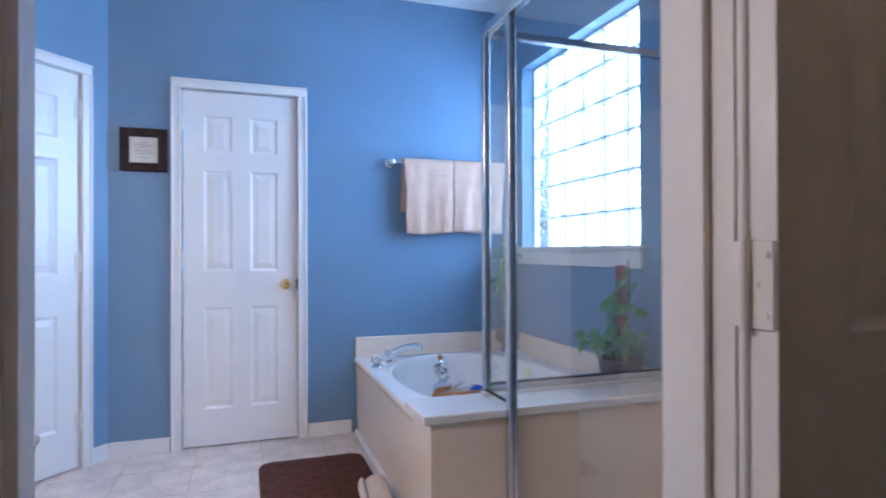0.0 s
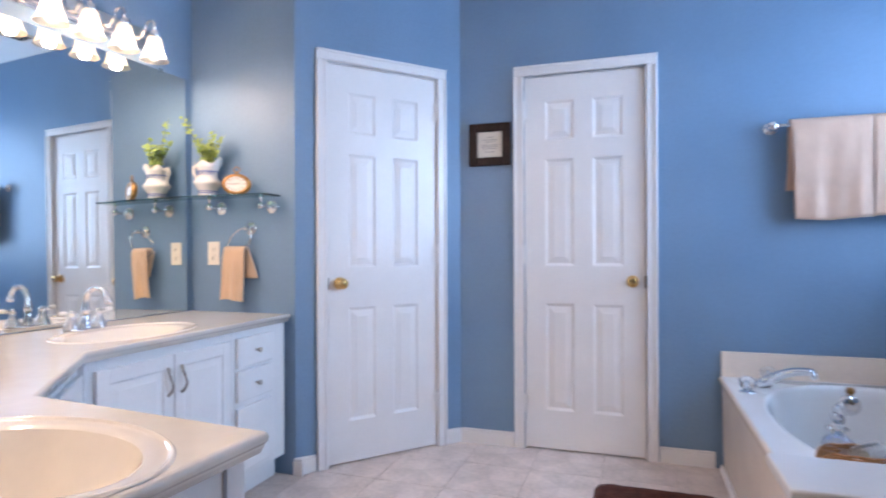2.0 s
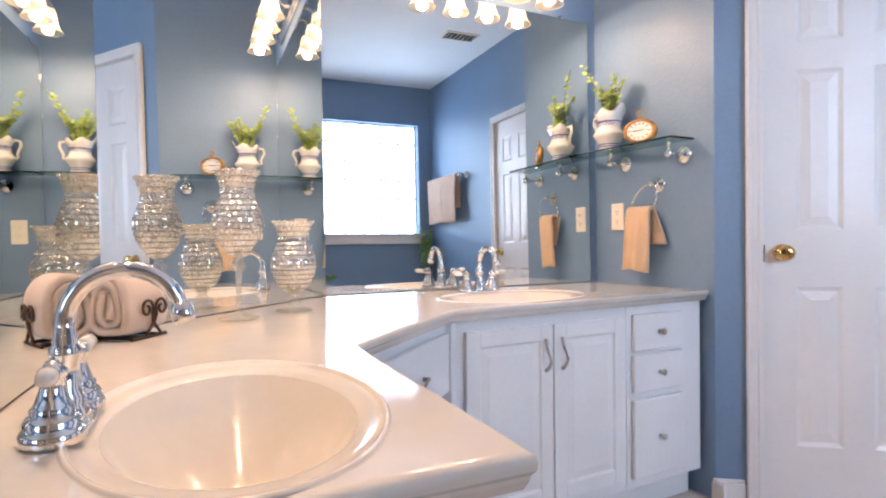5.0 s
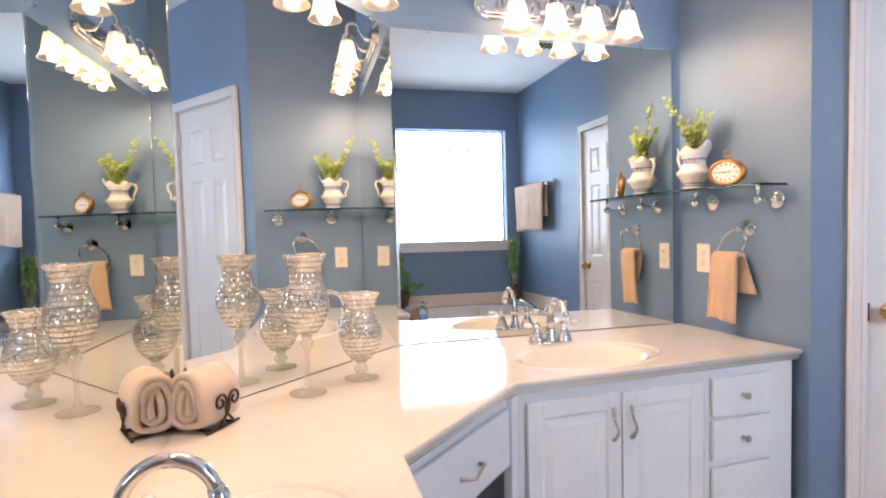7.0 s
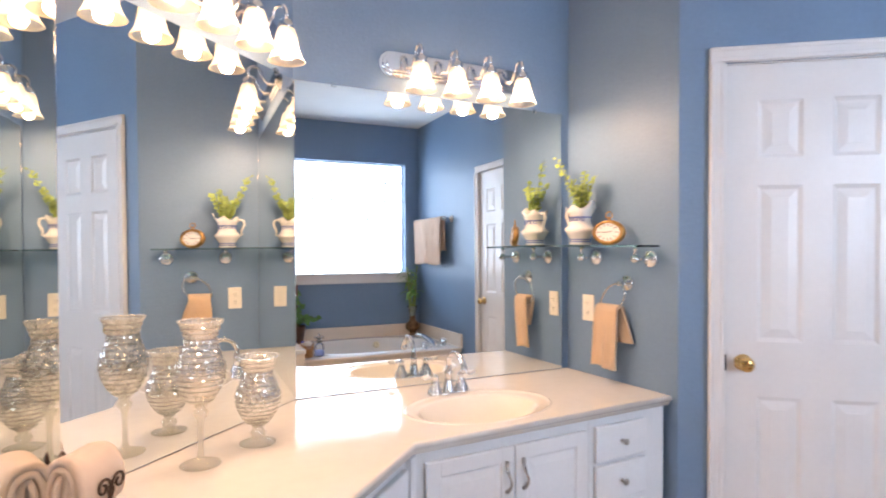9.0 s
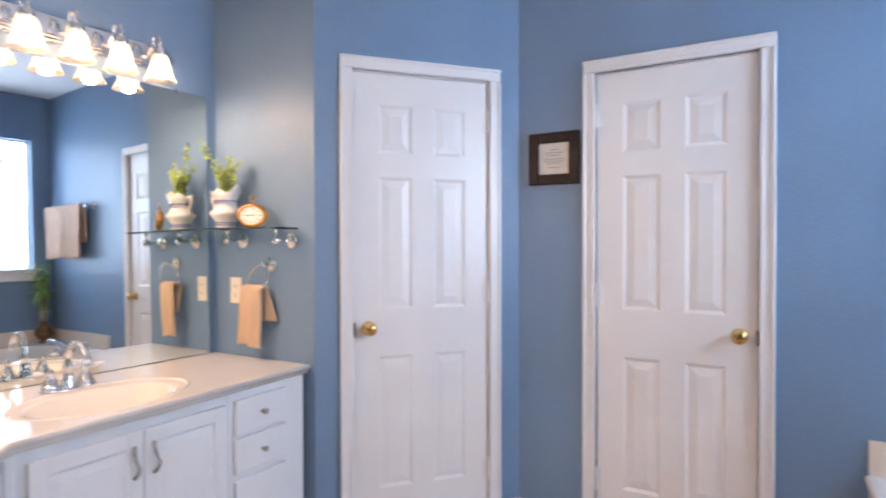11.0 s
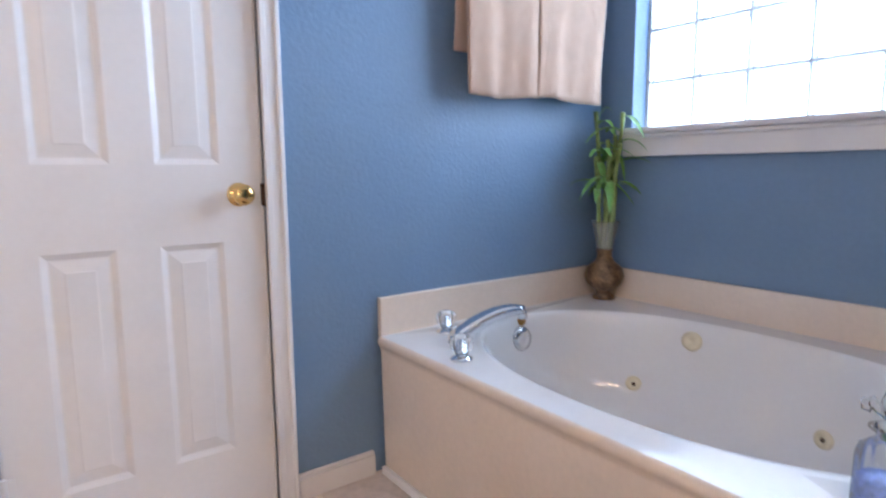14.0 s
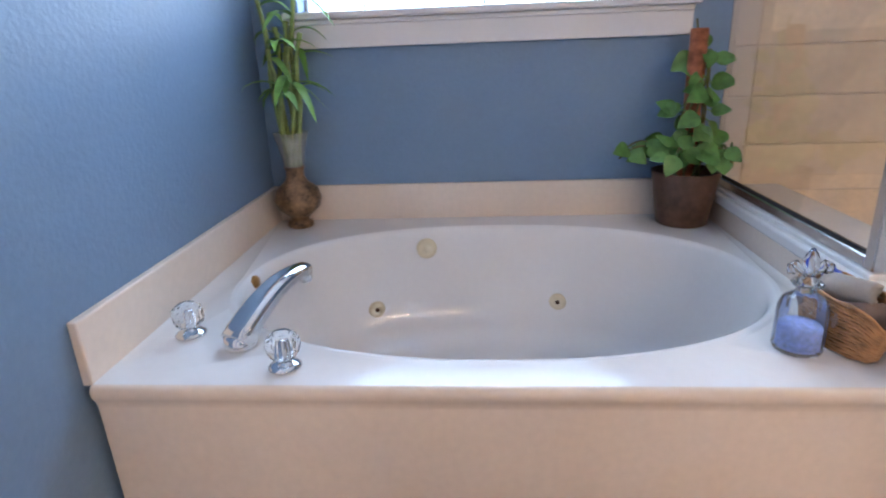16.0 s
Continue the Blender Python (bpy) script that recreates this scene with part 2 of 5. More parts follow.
def mosaic_material(name, clear, silver):
    """Half-silvered glass: see-through, milky and mirror-like at once."""
    m = bpy.data.materials.new(name)
    m.use_nodes = True
    N, L = m.node_tree.nodes, m.node_tree.links
    N.remove(N["Principled BSDF"])
    co = N.new("ShaderNodeTexCoord")
    nz = N.new("ShaderNodeTexNoise")
    nz.inputs["Scale"].default_value, nz.inputs["Detail"].default_value = 55, 4
    L.new(co.outputs["Object"], nz.inputs["Vector"])
    rp = N.new("ShaderNodeValToRGB")
    rp.color_ramp.elements[0].position, rp.color_ramp.elements[1].position = 0.35, 0.65
    rp.color_ramp.elements[0].color, rp.color_ramp.elements[1].color = (0.66, 0.65, 0.62, 1), (0.92, 0.91, 0.88, 1)
    L.new(nz.outputs["Fac"], rp.inputs[0])
    tp = N.new("ShaderNodeBsdfTransparent")
    tp.inputs[0].default_value = (0.95, 0.94, 0.90, 1)
    gl = N.new("ShaderNodeBsdfGlossy")
    gl.inputs["Roughness"].default_value = 0.14
    L.new(rp.outputs[0], gl.inputs[0])
    df = N.new("ShaderNodeBsdfDiffuse")
    L.new(rp.outputs[0], df.inputs[0])
    m1 = N.new("ShaderNodeMixShader")
    m1.inputs[0].default_value = silver
    L.new(df.outputs[0], m1.inputs[1])
    L.new(gl.outputs[0], m1.inputs[2])
    m2 = N.new("ShaderNodeMixShader")
    m2.inputs[0].default_value = clear
    L.new(m1.outputs[0], m2.inputs[1])
    L.new(tp.outputs[0], m2.inputs[2])
    L.new(m2.outputs[0], N["Material Output"].inputs[0])
    return m


M_HAZE = mosaic_material("hazy_clear_glass", 0.76, 0.35)
M_BOWL = mosaic_material("smoky_glass_bowl", 0.74, 0.5)
M_SQUARES = mosaic_material("silvered_glass_squares", 0.13, 0.84)

# ---- mesh helpers ----


def thing(name, m=None, label="", category="", group="", kind=""):
    e = new(name)
    e.empty_display_size = 0.05
    if m is not None:
        e.matrix_world = m
    return tagged(e, label, category, group, kind)


def mesh_from(name, bm, mat, smooth=False):
    me = bpy.data.meshes.new(name)
    bm.normal_update()
    bm.to_mesh(me)
    bm.free()
    me.materials.append(mat)
    if smooth:
        me.polygons.foreach_set("use_smooth", [True] * len(me.polygons))
        me.update()
    return me


def part(name, bm, mat, parent=None, label="", smooth=False, m=None):
    ob = new(name, mesh_from(name, bm, mat, smooth))
    ob.parent = parent
    if m is not None:
        ob.matrix_basis = m
    return tagged(ob, label)


def solo(name, bm, mat, label, category, group="", kind="", smooth=False, m=None):
    ob = part(name, bm, mat, None, "", smooth, m)
    return tagged(ob, label, category, group, kind)


def add_box(bm, x0, y0, z0, x1, y1, z1, bevel=0.0, seg=2):
    vs = [bm.verts.new((x, y, z)) for z in (z0, z1) for y in (y0, y1) for x in (x0, x1)]
    fs = [bm.faces.new([vs[i] for i in q]) for q in ((0, 2, 3, 1), (4, 5, 7, 6), (0, 1, 5, 4), (2, 6, 7, 3), (0, 4, 6, 2), (1, 3, 7, 5))]
    if bevel:
        es = list({e for f in fs for e in f.edges})
        bmesh.ops.bevel(bm, geom=es, offset=bevel, segments=seg, profile=0.5, affect="EDGES")
    return bm


def box(x0, y0, z0, x1, y1, z1, bevel=0.0, seg=2):
    return add_box(bmesh.new(), x0, y0, z0, x1, y1, z1, bevel, seg)


def add_lathe(bm, profile, seg=32, centre=(0, 0, 0), ribs=0, rib=0.0, close=True):
    """Turned form round z from (radius, height) pairs."""
    rings = []
    cx, cy, cz = centre
    for r, z in profile:
        if r < 1e-5:
            rings.append([bm.verts.new((cx, cy, cz + z))])
            continue
        ring = []
        for k in range(seg):
            a = 2 * math.pi * k / seg
            rr = r * (1 + rib * math.cos(ribs * a)) if ribs else r
            ring.append(bm.verts.new((cx + rr * math.cos(a), cy + rr * math.sin(a), cz + z)))
        rings.append(ring)
    for a, b in zip(rings, rings[1:]):
        if len(a) == 1 and len(b) == 1:
            continue
        for k in range(seg):
            j = (k + 1) % seg
            if len(a) == 1:
                bm.faces.new((a[0], b[j], b[k]))
            elif len(b) == 1:
                bm.faces.new((a[k], a[j], b[0]))
            else:
                bm.faces.new((a[k], a[j], b[j], b[k]))
    return bm


def lathe(profile, seg=32, **k):
    return add_lathe(bmesh.new(), profile, seg, **k)


def add_tube(bm, points, radius, seg=12, cap=True):
    """A round bar along points; radius may be a list."""
    pts = [Vector(p) for p in points]
    rad = radius if isinstance(radius, (list, tuple)) else [radius] * len(pts)
    rings = []
    side = None
    for n, p in enumerate(pts):
        d = (pts[min(n + 1, len(pts) - 1)] - pts[max(n - 1, 0)]).normalized()
        if side is None:
            side = d.orthogonal().normalized()
        side = (side - d * side.dot(d)).normalized()
        up = d.cross(side)
        rings.append([bm.verts.new(p + rad[n] * (math.cos(2 * math.pi * k / seg) * side + math.sin(2 * math.pi * k / seg) * up)) for k in range(seg)])
    for a, b in zip(rings, rings[1:]):
        for k in range(seg):
            bm.faces.new((a[k], a[(k + 1) % seg], b[(k + 1) % seg], b[k]))
    if cap:
        bm.faces.new(rings[0][::-1])
        bm.faces.new(rings[-1])
    return bm


def tube(points, radius, seg=12, cap=True):
    return add_tube(bmesh.new(), points, radius, seg, cap)


def arc(c, r, a0, a1, n, u=(1, 0, 0), v=(0, 0, 1)):
    c, u, v = Vector(c), Vector(u), Vector(v)
    return [c + r * (math.cos(a) * u + math.sin(a) * v) for a in [radians(a0 + (a1 - a0) * k / n) for k in range(n + 1)]]


def poly_prism(bm, pts, z0, z1):
    """Upright prism over a counter-clockwise outline."""
    lo = [bm.verts.new((x, y, z0)) for x, y in pts]
    hi = [bm.verts.new((x, y, z1)) for x, y in pts]
    bm.faces.new(lo[::-1])
    bm.faces.new(hi)
    for k in range(len(pts)):
        j = (k + 1) % len(pts)
        bm.faces.new((lo[k], lo[j], hi[j], hi[k]))
    return bm


def along(p, q, z=0.0):
    """Pose with x running from p to q on plan, y to its left, z up."""
    return pose(p[0], p[1], z, 0, 0, math.degrees(math.atan2(q[1] - p[1], q[0] - p[0])))


def span(p, q):
    return math.hypot(q[0] - p[0], q[1] - p[1])


# ---- plan ----
CEIL = 2.66
W0, W1 = (-0.018, 0.797), (0.034, 2.06)
SH1 = (0.640, 2.06)
NW = (1.250, 2.765)
NE = (3.62, 2.765)
SE = (3.62, -0.09)
DW = (1.60, -0.09)
S1 = (1.60, -0.021)
S0 = (0.573, 0.117)
T = 0.11


def wall(name, p, q, openings=(), ext=(0.1, 0.1), mat=M_WALL, z1=CEIL, t=T):
    """Wall with its room face on p-q and its body to the left of that line; openings are (start, end, bottom, top)."""
    bm = bmesh.new()
    L = span(p, q)
    cuts = sorted(openings)
    s = -ext[0]
    for a, b, lo, hi in cuts:
        add_box(bm, s, 0, 0, a, t, z1)
        if lo > 0:
            add_box(bm, a, 0, 0, b, t, lo)
        add_box(bm, a, 0, hi, b, t, z1)
        s = b
    add_box(bm, s, 0, 0, L + ext[1], t, z1)
    bmesh.ops.remove_doubles(bm, verts=bm.verts, dist=1e-5)
    return solo(name, bm, mat, "", "wall", kind="structure", m=along(p, q))


D1_S, D2_X = 0.160, 1.612   # where the leaves' openings begin
DOOR_W, DOOR_H = 0.615, 1.995
wall("wall_west", W0, W1)
wall("wall_shelf", W1, SH1, ext=(0.1, 0.0))
wall("wall_diagonal_north", SH1, NW, [(D1_S, D1_S + DOOR_W, 0, DOOR_H)], ext=(0.0, 0.1))
wall("wall_north", NW, NE, [(D2_X - NW[0], D2_X - NW[0] + DOOR_W, 0, DOOR_H)])
WIN_Y0, WIN_Y1, WIN_Z0, WIN_Z1 = 1.455, 2.615, 1.10, 2.26
wall("wall_east", NE, SE, [(NE[1] - WIN_Y1, NE[1] - WIN_Y0, WIN_Z0, WIN_Z1)], t=0.16)
wall("wall_south", SE, DW, [(SE[0] - 2.466, SE[0] - 1.757, 0, 2.03)], ext=(0.1, 0.15))
wall("wall_vanity_south", S1, S0, ext=(0.0, 0.1))
wall("wall_diagonal_south", S0, W0)
solo("ceiling", box(-0.4, -2.2, CEIL, 4.1, 3.2, CEIL + 0.1), M_CEIL, "", "ceiling", kind="structure")
floor = solo("floor", box(-0.4, -2.2, -0.1, 4.1, 3.2, 0.0), M_GROUT, "", "floor", kind="structure")
# the dim hall outside the entrance
for nm, p, q in (("wall_hall_west", (0.6, -2.0), (0.6, -0.2)), ("wall_hall_east", (3.9, -0.2), (3.9, -2.0)), ("wall_hall_south", (3.9, -2.0), (0.6, -2.0))):
    wall(nm, p, q, mat=M_HALL)
# unseen near-black sheets keep the closets behind the two shut doors dark
solo("dark_sheet_north", box(1.4, 2.90, 0, 2.4, 2.94, 2.1), M_DARK, "", "wall", kind="structure")
solo("dark_sheet_diagonal", box(-0.05, 0.14, 0, 0.98, 0.18, 2.1), M_DARK, "", "wall", kind="structure", m=along(SH1, NW))


# ---- skirting and casings ----
def skirting(p, q, a, b):
    bm = box(a, -0.014, 0, b, 0.001, 0.068)
    add_box(bm, a, -0.010, 0.068, b, 0.001, 0.082, 0.003, 1)
    return solo("baseboard", bm, M_TRIM, "", "baseboard", kind="structure", m=along(p, q))


LD = span(SH1, NW)
skirting(SH1, NW, -0.006, D1_S - 0.062)
skirting(SH1, NW, D1_S + DOOR_W + 0.062, LD - 0.005)
skirting(NW, NE, 0.004, D2_X - NW[0] - 0.062)
skirting(NW, NE, D2_X - NW[0] + DOOR_W + 0.062, 2.556 - NW[0] - 0.014)
skirting(W1, SH1, 0.60, SH1[0] + 0.008)


def casing(m, w, h, name="door_casing"):
    """Stepped moulding round an opening, with the jamb and its stop behind."""
    e = thing(name, m, "white painted moulded door casing round its opening", "door casing", kind="structure")
    f, t = 0.057, 0.017
    for nm, x0, x1 in (("side_casing", -f, -0.004), ("side_casing", w + 0.004, w + f)):
        inner = x1 if x0 < 0 else x0
        bm = box(x0, -t, 0.0, x1, 0.0, h + 0.0038, 0.003)
        add_box(bm, min(inner, inner + (-0.016 if x0 < 0 else 0.016)), -t - 0.004, 0.0, max(inner, inner + (-0.016 if x0 < 0 else 0.016)), -t + 0.002, h + 0.003, 0.002, 1)
        o = (x0 if x0 < 0 else x1)
        add_box(bm, min(o, o + (0.014 if x0 < 0 else -0.014)), -t - 0.007, 0.0, max(o, o + (0.014 if x0 < 0 else -0.014)), -t + 0.002, h + 0.003, 0.003, 1)
        part(nm, bm, M_TRIM, e)
    bm = box(-f, -t, h + 0.004, w + f, 0.0, h + f, 0.003)
    add_box(bm, -f, -t - 0.007, h + f - 0.014, w + f, -t + 0.002, h + f, 0.003, 1)
    add_box(bm, -0.02, -t - 0.004, h + 0.005, w + 0.02, -t + 0.002, h + 0.02, 0.002, 1)
    part("head_casing", bm, M_TRIM, e)
    bm = box(-0.012, 0.0, 0.0, 0.003, T, h)
    add_box(bm, w - 0.003, 0.0, 0.0, w + 0.012, T, h)
    add_box(bm, 0.003, 0.0, h - 0.003, w - 0.003, T, h + 0.012)
    part("jamb", bm, M_TRIM, e)
    return e


def add_raised_panel(bm, x0, z0, x1, z1, y_face, depth, rim, field):
    """Sunk moulding and raised field of a door panel; the front faces -y."""
    ys = (y_face, y_face + depth, y_face + depth, y_face + depth * 0.3, y_face + depth * 0.15)
    ins = (0.0, rim, rim + 0.004, rim + 0.004 + field, rim + 0.006 + field)
    rings = []
    for y, i in zip(ys, ins):
        rings.append([bm.verts.new(v) for v in ((x0 + i, y, z0 + i), (x1 - i, y, z0 + i), (x1 - i, y, z1 - i), (x0 + i, y, z1 - i))])
    for a, b in zip(rings, rings[1:]):
        for k in range(4):
            bm.faces.new((a[k], a[(k + 1) % 4], b[(k + 1) % 4], b[k]))
    bm.faces.new(rings[-1])
    return bm


def door(name, m, w, h, knob_side, hinge_side, label, mat=M_TRIM, knob=True, hinges=True):
    """Six-panel moulded door; local x across, front towards -y."""
    e = thing(name, m, label, "door", kind="structure")
    g, th, y0 = 0.004, 0.034, 0.004
    x0, x1, z0, z1 = g, w - g, 0.012, h - 0.005
    st, mu = 0.105, 0.095
    xm = w / 2
    cols = ((x0 + st, xm - mu / 2), (xm + mu / 2, x1 - st))
    rows = ((0.215, 0.785), (0.985, 1.555), (1.655, 1.865))
    k = h / 2.0
    bm = bmesh.new()
    xs = [x0, cols[0][0], cols[0][1], cols[1][0], cols[1][1], x1]
    zs = [z0] + [v * k for r in rows for v in r] + [z1]
    for i in range(5):
        for j in range(7):
            if i in (1, 3) and j in (1, 3, 5):
                continue
            q = [bm.verts.new(v) for v in ((xs[i], y0, zs[j]), (xs[i + 1], y0, zs[j]), (xs[i + 1], y0, zs[j + 1]), (xs[i], y0, zs[j + 1]))]
            bm.faces.new(q)
    bmesh.ops.remove_doubles(bm, verts=bm.verts, dist=1e-5)
    back = [bm.verts.new(v) for v in ((x0, y0 + th, z0), (x1, y0 + th, z0), (x1, y0 + th, z1), (x0, y0 + th, z1))]
    front = [bm.verts.new(v) for v in ((x0, y0, z0), (x1, y0, z0), (x1, y0, z1), (x0, y0, z1))]
    bm.faces.new(back[::-1])
    for a in range(4):
        b = (a + 1) % 4
        bm.faces.new((front[b], front[a], back[a], back[b]))
    leaf = part("leaf", bm, mat, e)
    for c in cols:
        for r in rows:
            pb = add_raised_panel(bmesh.new(), c[0], r[0] * k, c[1], r[1] * k, y0, 0.0065, 0.014, 0.026)
            part("panel", pb, mat, leaf)
    if knob:
        kx = x0 + 0.06 if knob_side == "low" else x1 - 0.06
        prof = [(0.0, 0.0), (0.031, 0.0), (0.031, 0.004), (0.026, 0.008), (0.012, 0.012), (0.010, 0.024), (0.016, 0.030), (0.025, 0.036), (0.0275, 0.044), (0.026, 0.052), (0.018, 0.058), (0.006, 0.060), (0.0, 0.0595)]
        part("knob", lathe(prof, 28), M_BRASS, e, "polished brass round knob", True, pose(kx, y0, 0.905, 90, 0, 0))
        edge = x0 - 0.004 if knob_side == "low" else x1 + 0.004
        part("strike_plate", box(edge - 0.006, y0 - 0.0075, 0.873, edge + 0.006, y0 + 0.012, 0.933, 0.001, 1), M_IRON, e, "dark brass strike plate")
    hx = x0 - 0.002 if hinge_side == "low" else x1 + 0.002
    for z in (0.20, 1.0, 1.77) if hinges else ():
        hb = box(hx - 0.022, y0 - 0.0045, z, hx + 0.022, y0 + 0.0005, z + 0.09, 0.001, 1)
        add_tube(hb, [(hx, y0 - 0.008, z - 0.004), (hx, y0 - 0.008, z + 0.094)], 0.0075, 10)
        for q in range(1, 5):
            add_tube(hb, [(hx, y0 - 0.008, z + 0.018 * q - 0.0007), (hx, y0 - 0.008, z + 0.018 * q + 0.0007)], 0.0083, 10)
        part("hinge", hb, M_TRIM, e, "hinge painted over in white")
    return e


md1 = along(SH1, NW) @ pose(D1_S, 0, 0)
md2 = along(NW, NE) @ pose(D2_X - NW[0], 0, 0)
casing(md1, DOOR_W, DOOR_H)
casing(md2, DOOR_W, DOOR_H)
door("door_1", md1, DOOR_W, DOOR_H, "low", "high", "shut white six-panel closet door with brass knob, set in the angled wall")
door("door_2", md2, DOOR_W, DOOR_H, "high", "low", "shut white six-panel door with brass knob, beside the tub")
# entrance: the leaf stands open into the hall
m3 = along(SE, DW) @ pose(SE[0] - 2.466, 0, 0)
casing(m3, 0.709, 2.03)
e = thing("entrance_jamb_stop", m3, "white door stop and jamb lining of the entrance", "door jamb", kind="structure")
part("stop", box(0.003, 0.045, 0, 0.014, 0.075, 2.02), M_TRIM, e)
part("stop", box(0.695, 0.045, 0, 0.706, 0.075, 2.02), M_TRIM, e)
part("hall_casing", box(-0.060, 0.1105, 0, 0.002, 0.124, 2.028, 0.003, 1), M_TRIM, e)
part("hall_casing", box(0.707, 0.1105, 0, 0.769, 0.124, 2.028, 0.003, 1), M_TRIM, e)
part("hall_casing", box(-0.060, 0.1105, 2.0285, 0.769, 0.124, 2.090, 0.003, 1), M_TRIM, e)
d3 = door("door_3", pose(2.462, -0.257, 0), 0.70, 2.03, "high", "low", "white entrance door folded right back against the hall wall", knob=False, hinges=False)
for z in (0.24, 1.005, 1.79):
    hb = box(0.0008, 0.006, z, 0.0038, 0.0365, z + 0.095, 0.0006, 1)
    add_box(hb, -0.0005, 0.0440, z, 0.0022, 0.0760, z + 0.095, 0.0006, 1)
    add_tube(hb, [(-0.003, 0.040, z - 0.004), (-0.003, 0.040, z + 0.099)], 0.0062, 12)
    for q in range(1, 5):
        add_tube(hb, [(-0.003, 0.040, z + 0.019 * q - 0.0007), (-0.003, 0.040, z + 0.019 * q + 0.0007)], 0.0068, 12)
    for q in (0.015, 0.048, 0.080):
        for y in (0.015 + 0.012 * (q == 0.048), 0.066 - 0.010 * (q == 0.048)):
            add_tube(hb, [(0.003, y, z + q), (-0.001 if y < 0.04 else -0.0012, y, z + q)], 0.0036, 10)
    part("hinge", hb, M_TRIM, d3, "broad butt hinge painted white")

# ---- window ----
win = thing("window_1", pose(3.62, 0, 0), "square glass block window with white stool and apron", "window", kind="structure")
bw = (WIN_Y1 - WIN_Y0) / 6
bh = (WIN_Z1 - WIN_Z0) / 6
mb = bmesh.new()
for k in range(7):
    y = WIN_Y0 + k * bw
    add_box(mb, 0.084, y - 0.0032, WIN_Z0, 0.145, y + 0.0032, WIN_Z1)
    z = WIN_Z0 + k * bh
    add_box(mb, 0.083, WIN_Y0, z - 0.0032, 0.146, WIN_Y1, z + 0.0032)
part("mortar", mb, M_MORTAR, win)
block_me = mesh_from("glass_block", box(-0.035, -bw / 2 + 0.005, -bh / 2 + 0.0075, 0.035, bw / 2 - 0.005, bh / 2 - 0.0075, 0.009, 2), M_BLOCK, True)
for i in range(6):
    for j in range(6):
        ob = new("glass_block", block_me)
        ob.parent = win
        ob.location = (0.120, WIN_Y0 + (i + 0.5) * bw, WIN_Z0 + (j + 0.5) * bh)
        ob.visible_shadow = False
sb = box(-0.045, WIN_Y0 - 0.05, WIN_Z0 - 0.004, 0.098, WIN_Y1 + 0.04, WIN_Z0 + 0.018, 0.007, 3)
part("window_sill", sb, M_TRIM, win, "white painted stool with rounded nose")
ab = box(-0.022, WIN_Y0 - 0.035, WIN_Z0 - 0.088, -0.0005, WIN_Y1 + 0.025, WIN_Z0 - 0.004, 0.003)
add_box(ab, -0.030, WIN_Y0 - 0.035, WIN_Z0 - 0.020, -0.018, WIN_Y1 + 0.025, WIN_Z0 - 0.0045, 0.004)
part("apron", ab, M_TRIM, win)
tb = box(0.085, WIN_Y0, WIN_Z1 - 0.012, 0.097, WIN_Y1, WIN_Z1 - 0.001)
add_box(tb, 0.085, WIN_Y1 - 0.012, WIN_Z0 + 0.02, 0.097, WIN_Y1 - 0.001, WIN_Z1 - 0.0125)
add_box(tb, 0.085, WIN_Y0 + 0.001, WIN_Z0 + 0.02, 0.097, WIN_Y0 + 0.012, WIN_Z1 - 0.0125)
part("window_frame", tb, M_TRIM, win)

# ---- mirrors ----
MZ0, MZ1 = 0.7715, 1.93


def mirror(p, q, a, b, label, lean=0.0):
    """Frameless sheet; lean brings its foot forward of the wall, in degrees."""
    e = thing("wall_mirror", along(p, q) @ pose(0, -0.001, MZ1) @ pose(0, 0, 0, -lean, 0, 0) @ pose(0, 0, -MZ1), label, "mirror", "vanity mirrors")
    part("glass", box(a, -0.006, MZ0, b, -0.001, MZ1), M_MIRROR, e)
    for x in (a, b):
        part("polished_edge", box(x - 0.001, -0.0065, MZ0, x + 0.001, -0.0005, MZ1), M_CHROME, e, "bright ground edge")
    n = 2
    for k in range(n):
        x = a + (b - a) * (0.12 + 0.76 * k / (n - 1))
        part("clip", box(x - 0.008, -0.010, MZ1 - 0.008, x + 0.008, -0.0005, MZ1 + 0.010, 0.002, 1), M_GLASS, e, "clear plastic clip")
    return e


mirror(W0, W1, 0.004, span(W0, W1) - 0.050, "large frameless wall mirror above the far basin", 0.6)
mirror(S0, W0, 0.004, span(S0, W0) - 0.004, "frameless wall mirror across the vanity corner", 0.6)
mirror(S1, S0, 0.004, span(S1, S0) - 0.004, "frameless wall mirror above the near basin", 0.6)

# ---- vanity ----
CT = 0.768
CB = CT - 0.036
IN2, IN1, NEAR = (0.618, 0.980), (0.988, 0.557), (1.594, 0.502)
OUT = [(0.036, 2.056), (-0.014, 0.801), (0.577, 0.123), (1.562, -0.010), NEAR, IN1, IN2, (0.618, 2.056)]


def ellipse(c, a, b, rot, n=48):
    r = radians(rot)
    out = []
    for k in range(n):
        t = 2 * math.pi * k / n
        x, y = a * math.cos(t), b * math.sin(t)
        out.append((c[0] + x * math.cos(r) - y * math.sin(r), c[1] + x * math.sin(r) + y * math.cos(r)))
    return out


BASIN_W = ((0.385, 1.345), 0.225, 0.158, 90)
BASIN_S = ((1.302, 0.290), 0.213, 0.135, -6)
RING_A, RING_B = 0.058, 0.034


def fill_loops(bm, loops):
    es = []
    for lp in loops:
        es += [bm.edges.get((lp[k], lp[(k + 1) % len(lp)])) or bm.edges.new((lp[k], lp[(k + 1) % len(lp)])) for k in range(len(lp))]
    return bmesh.ops.triangle_fill(bm, use_beauty=True, use_dissolve=False, edges=es)


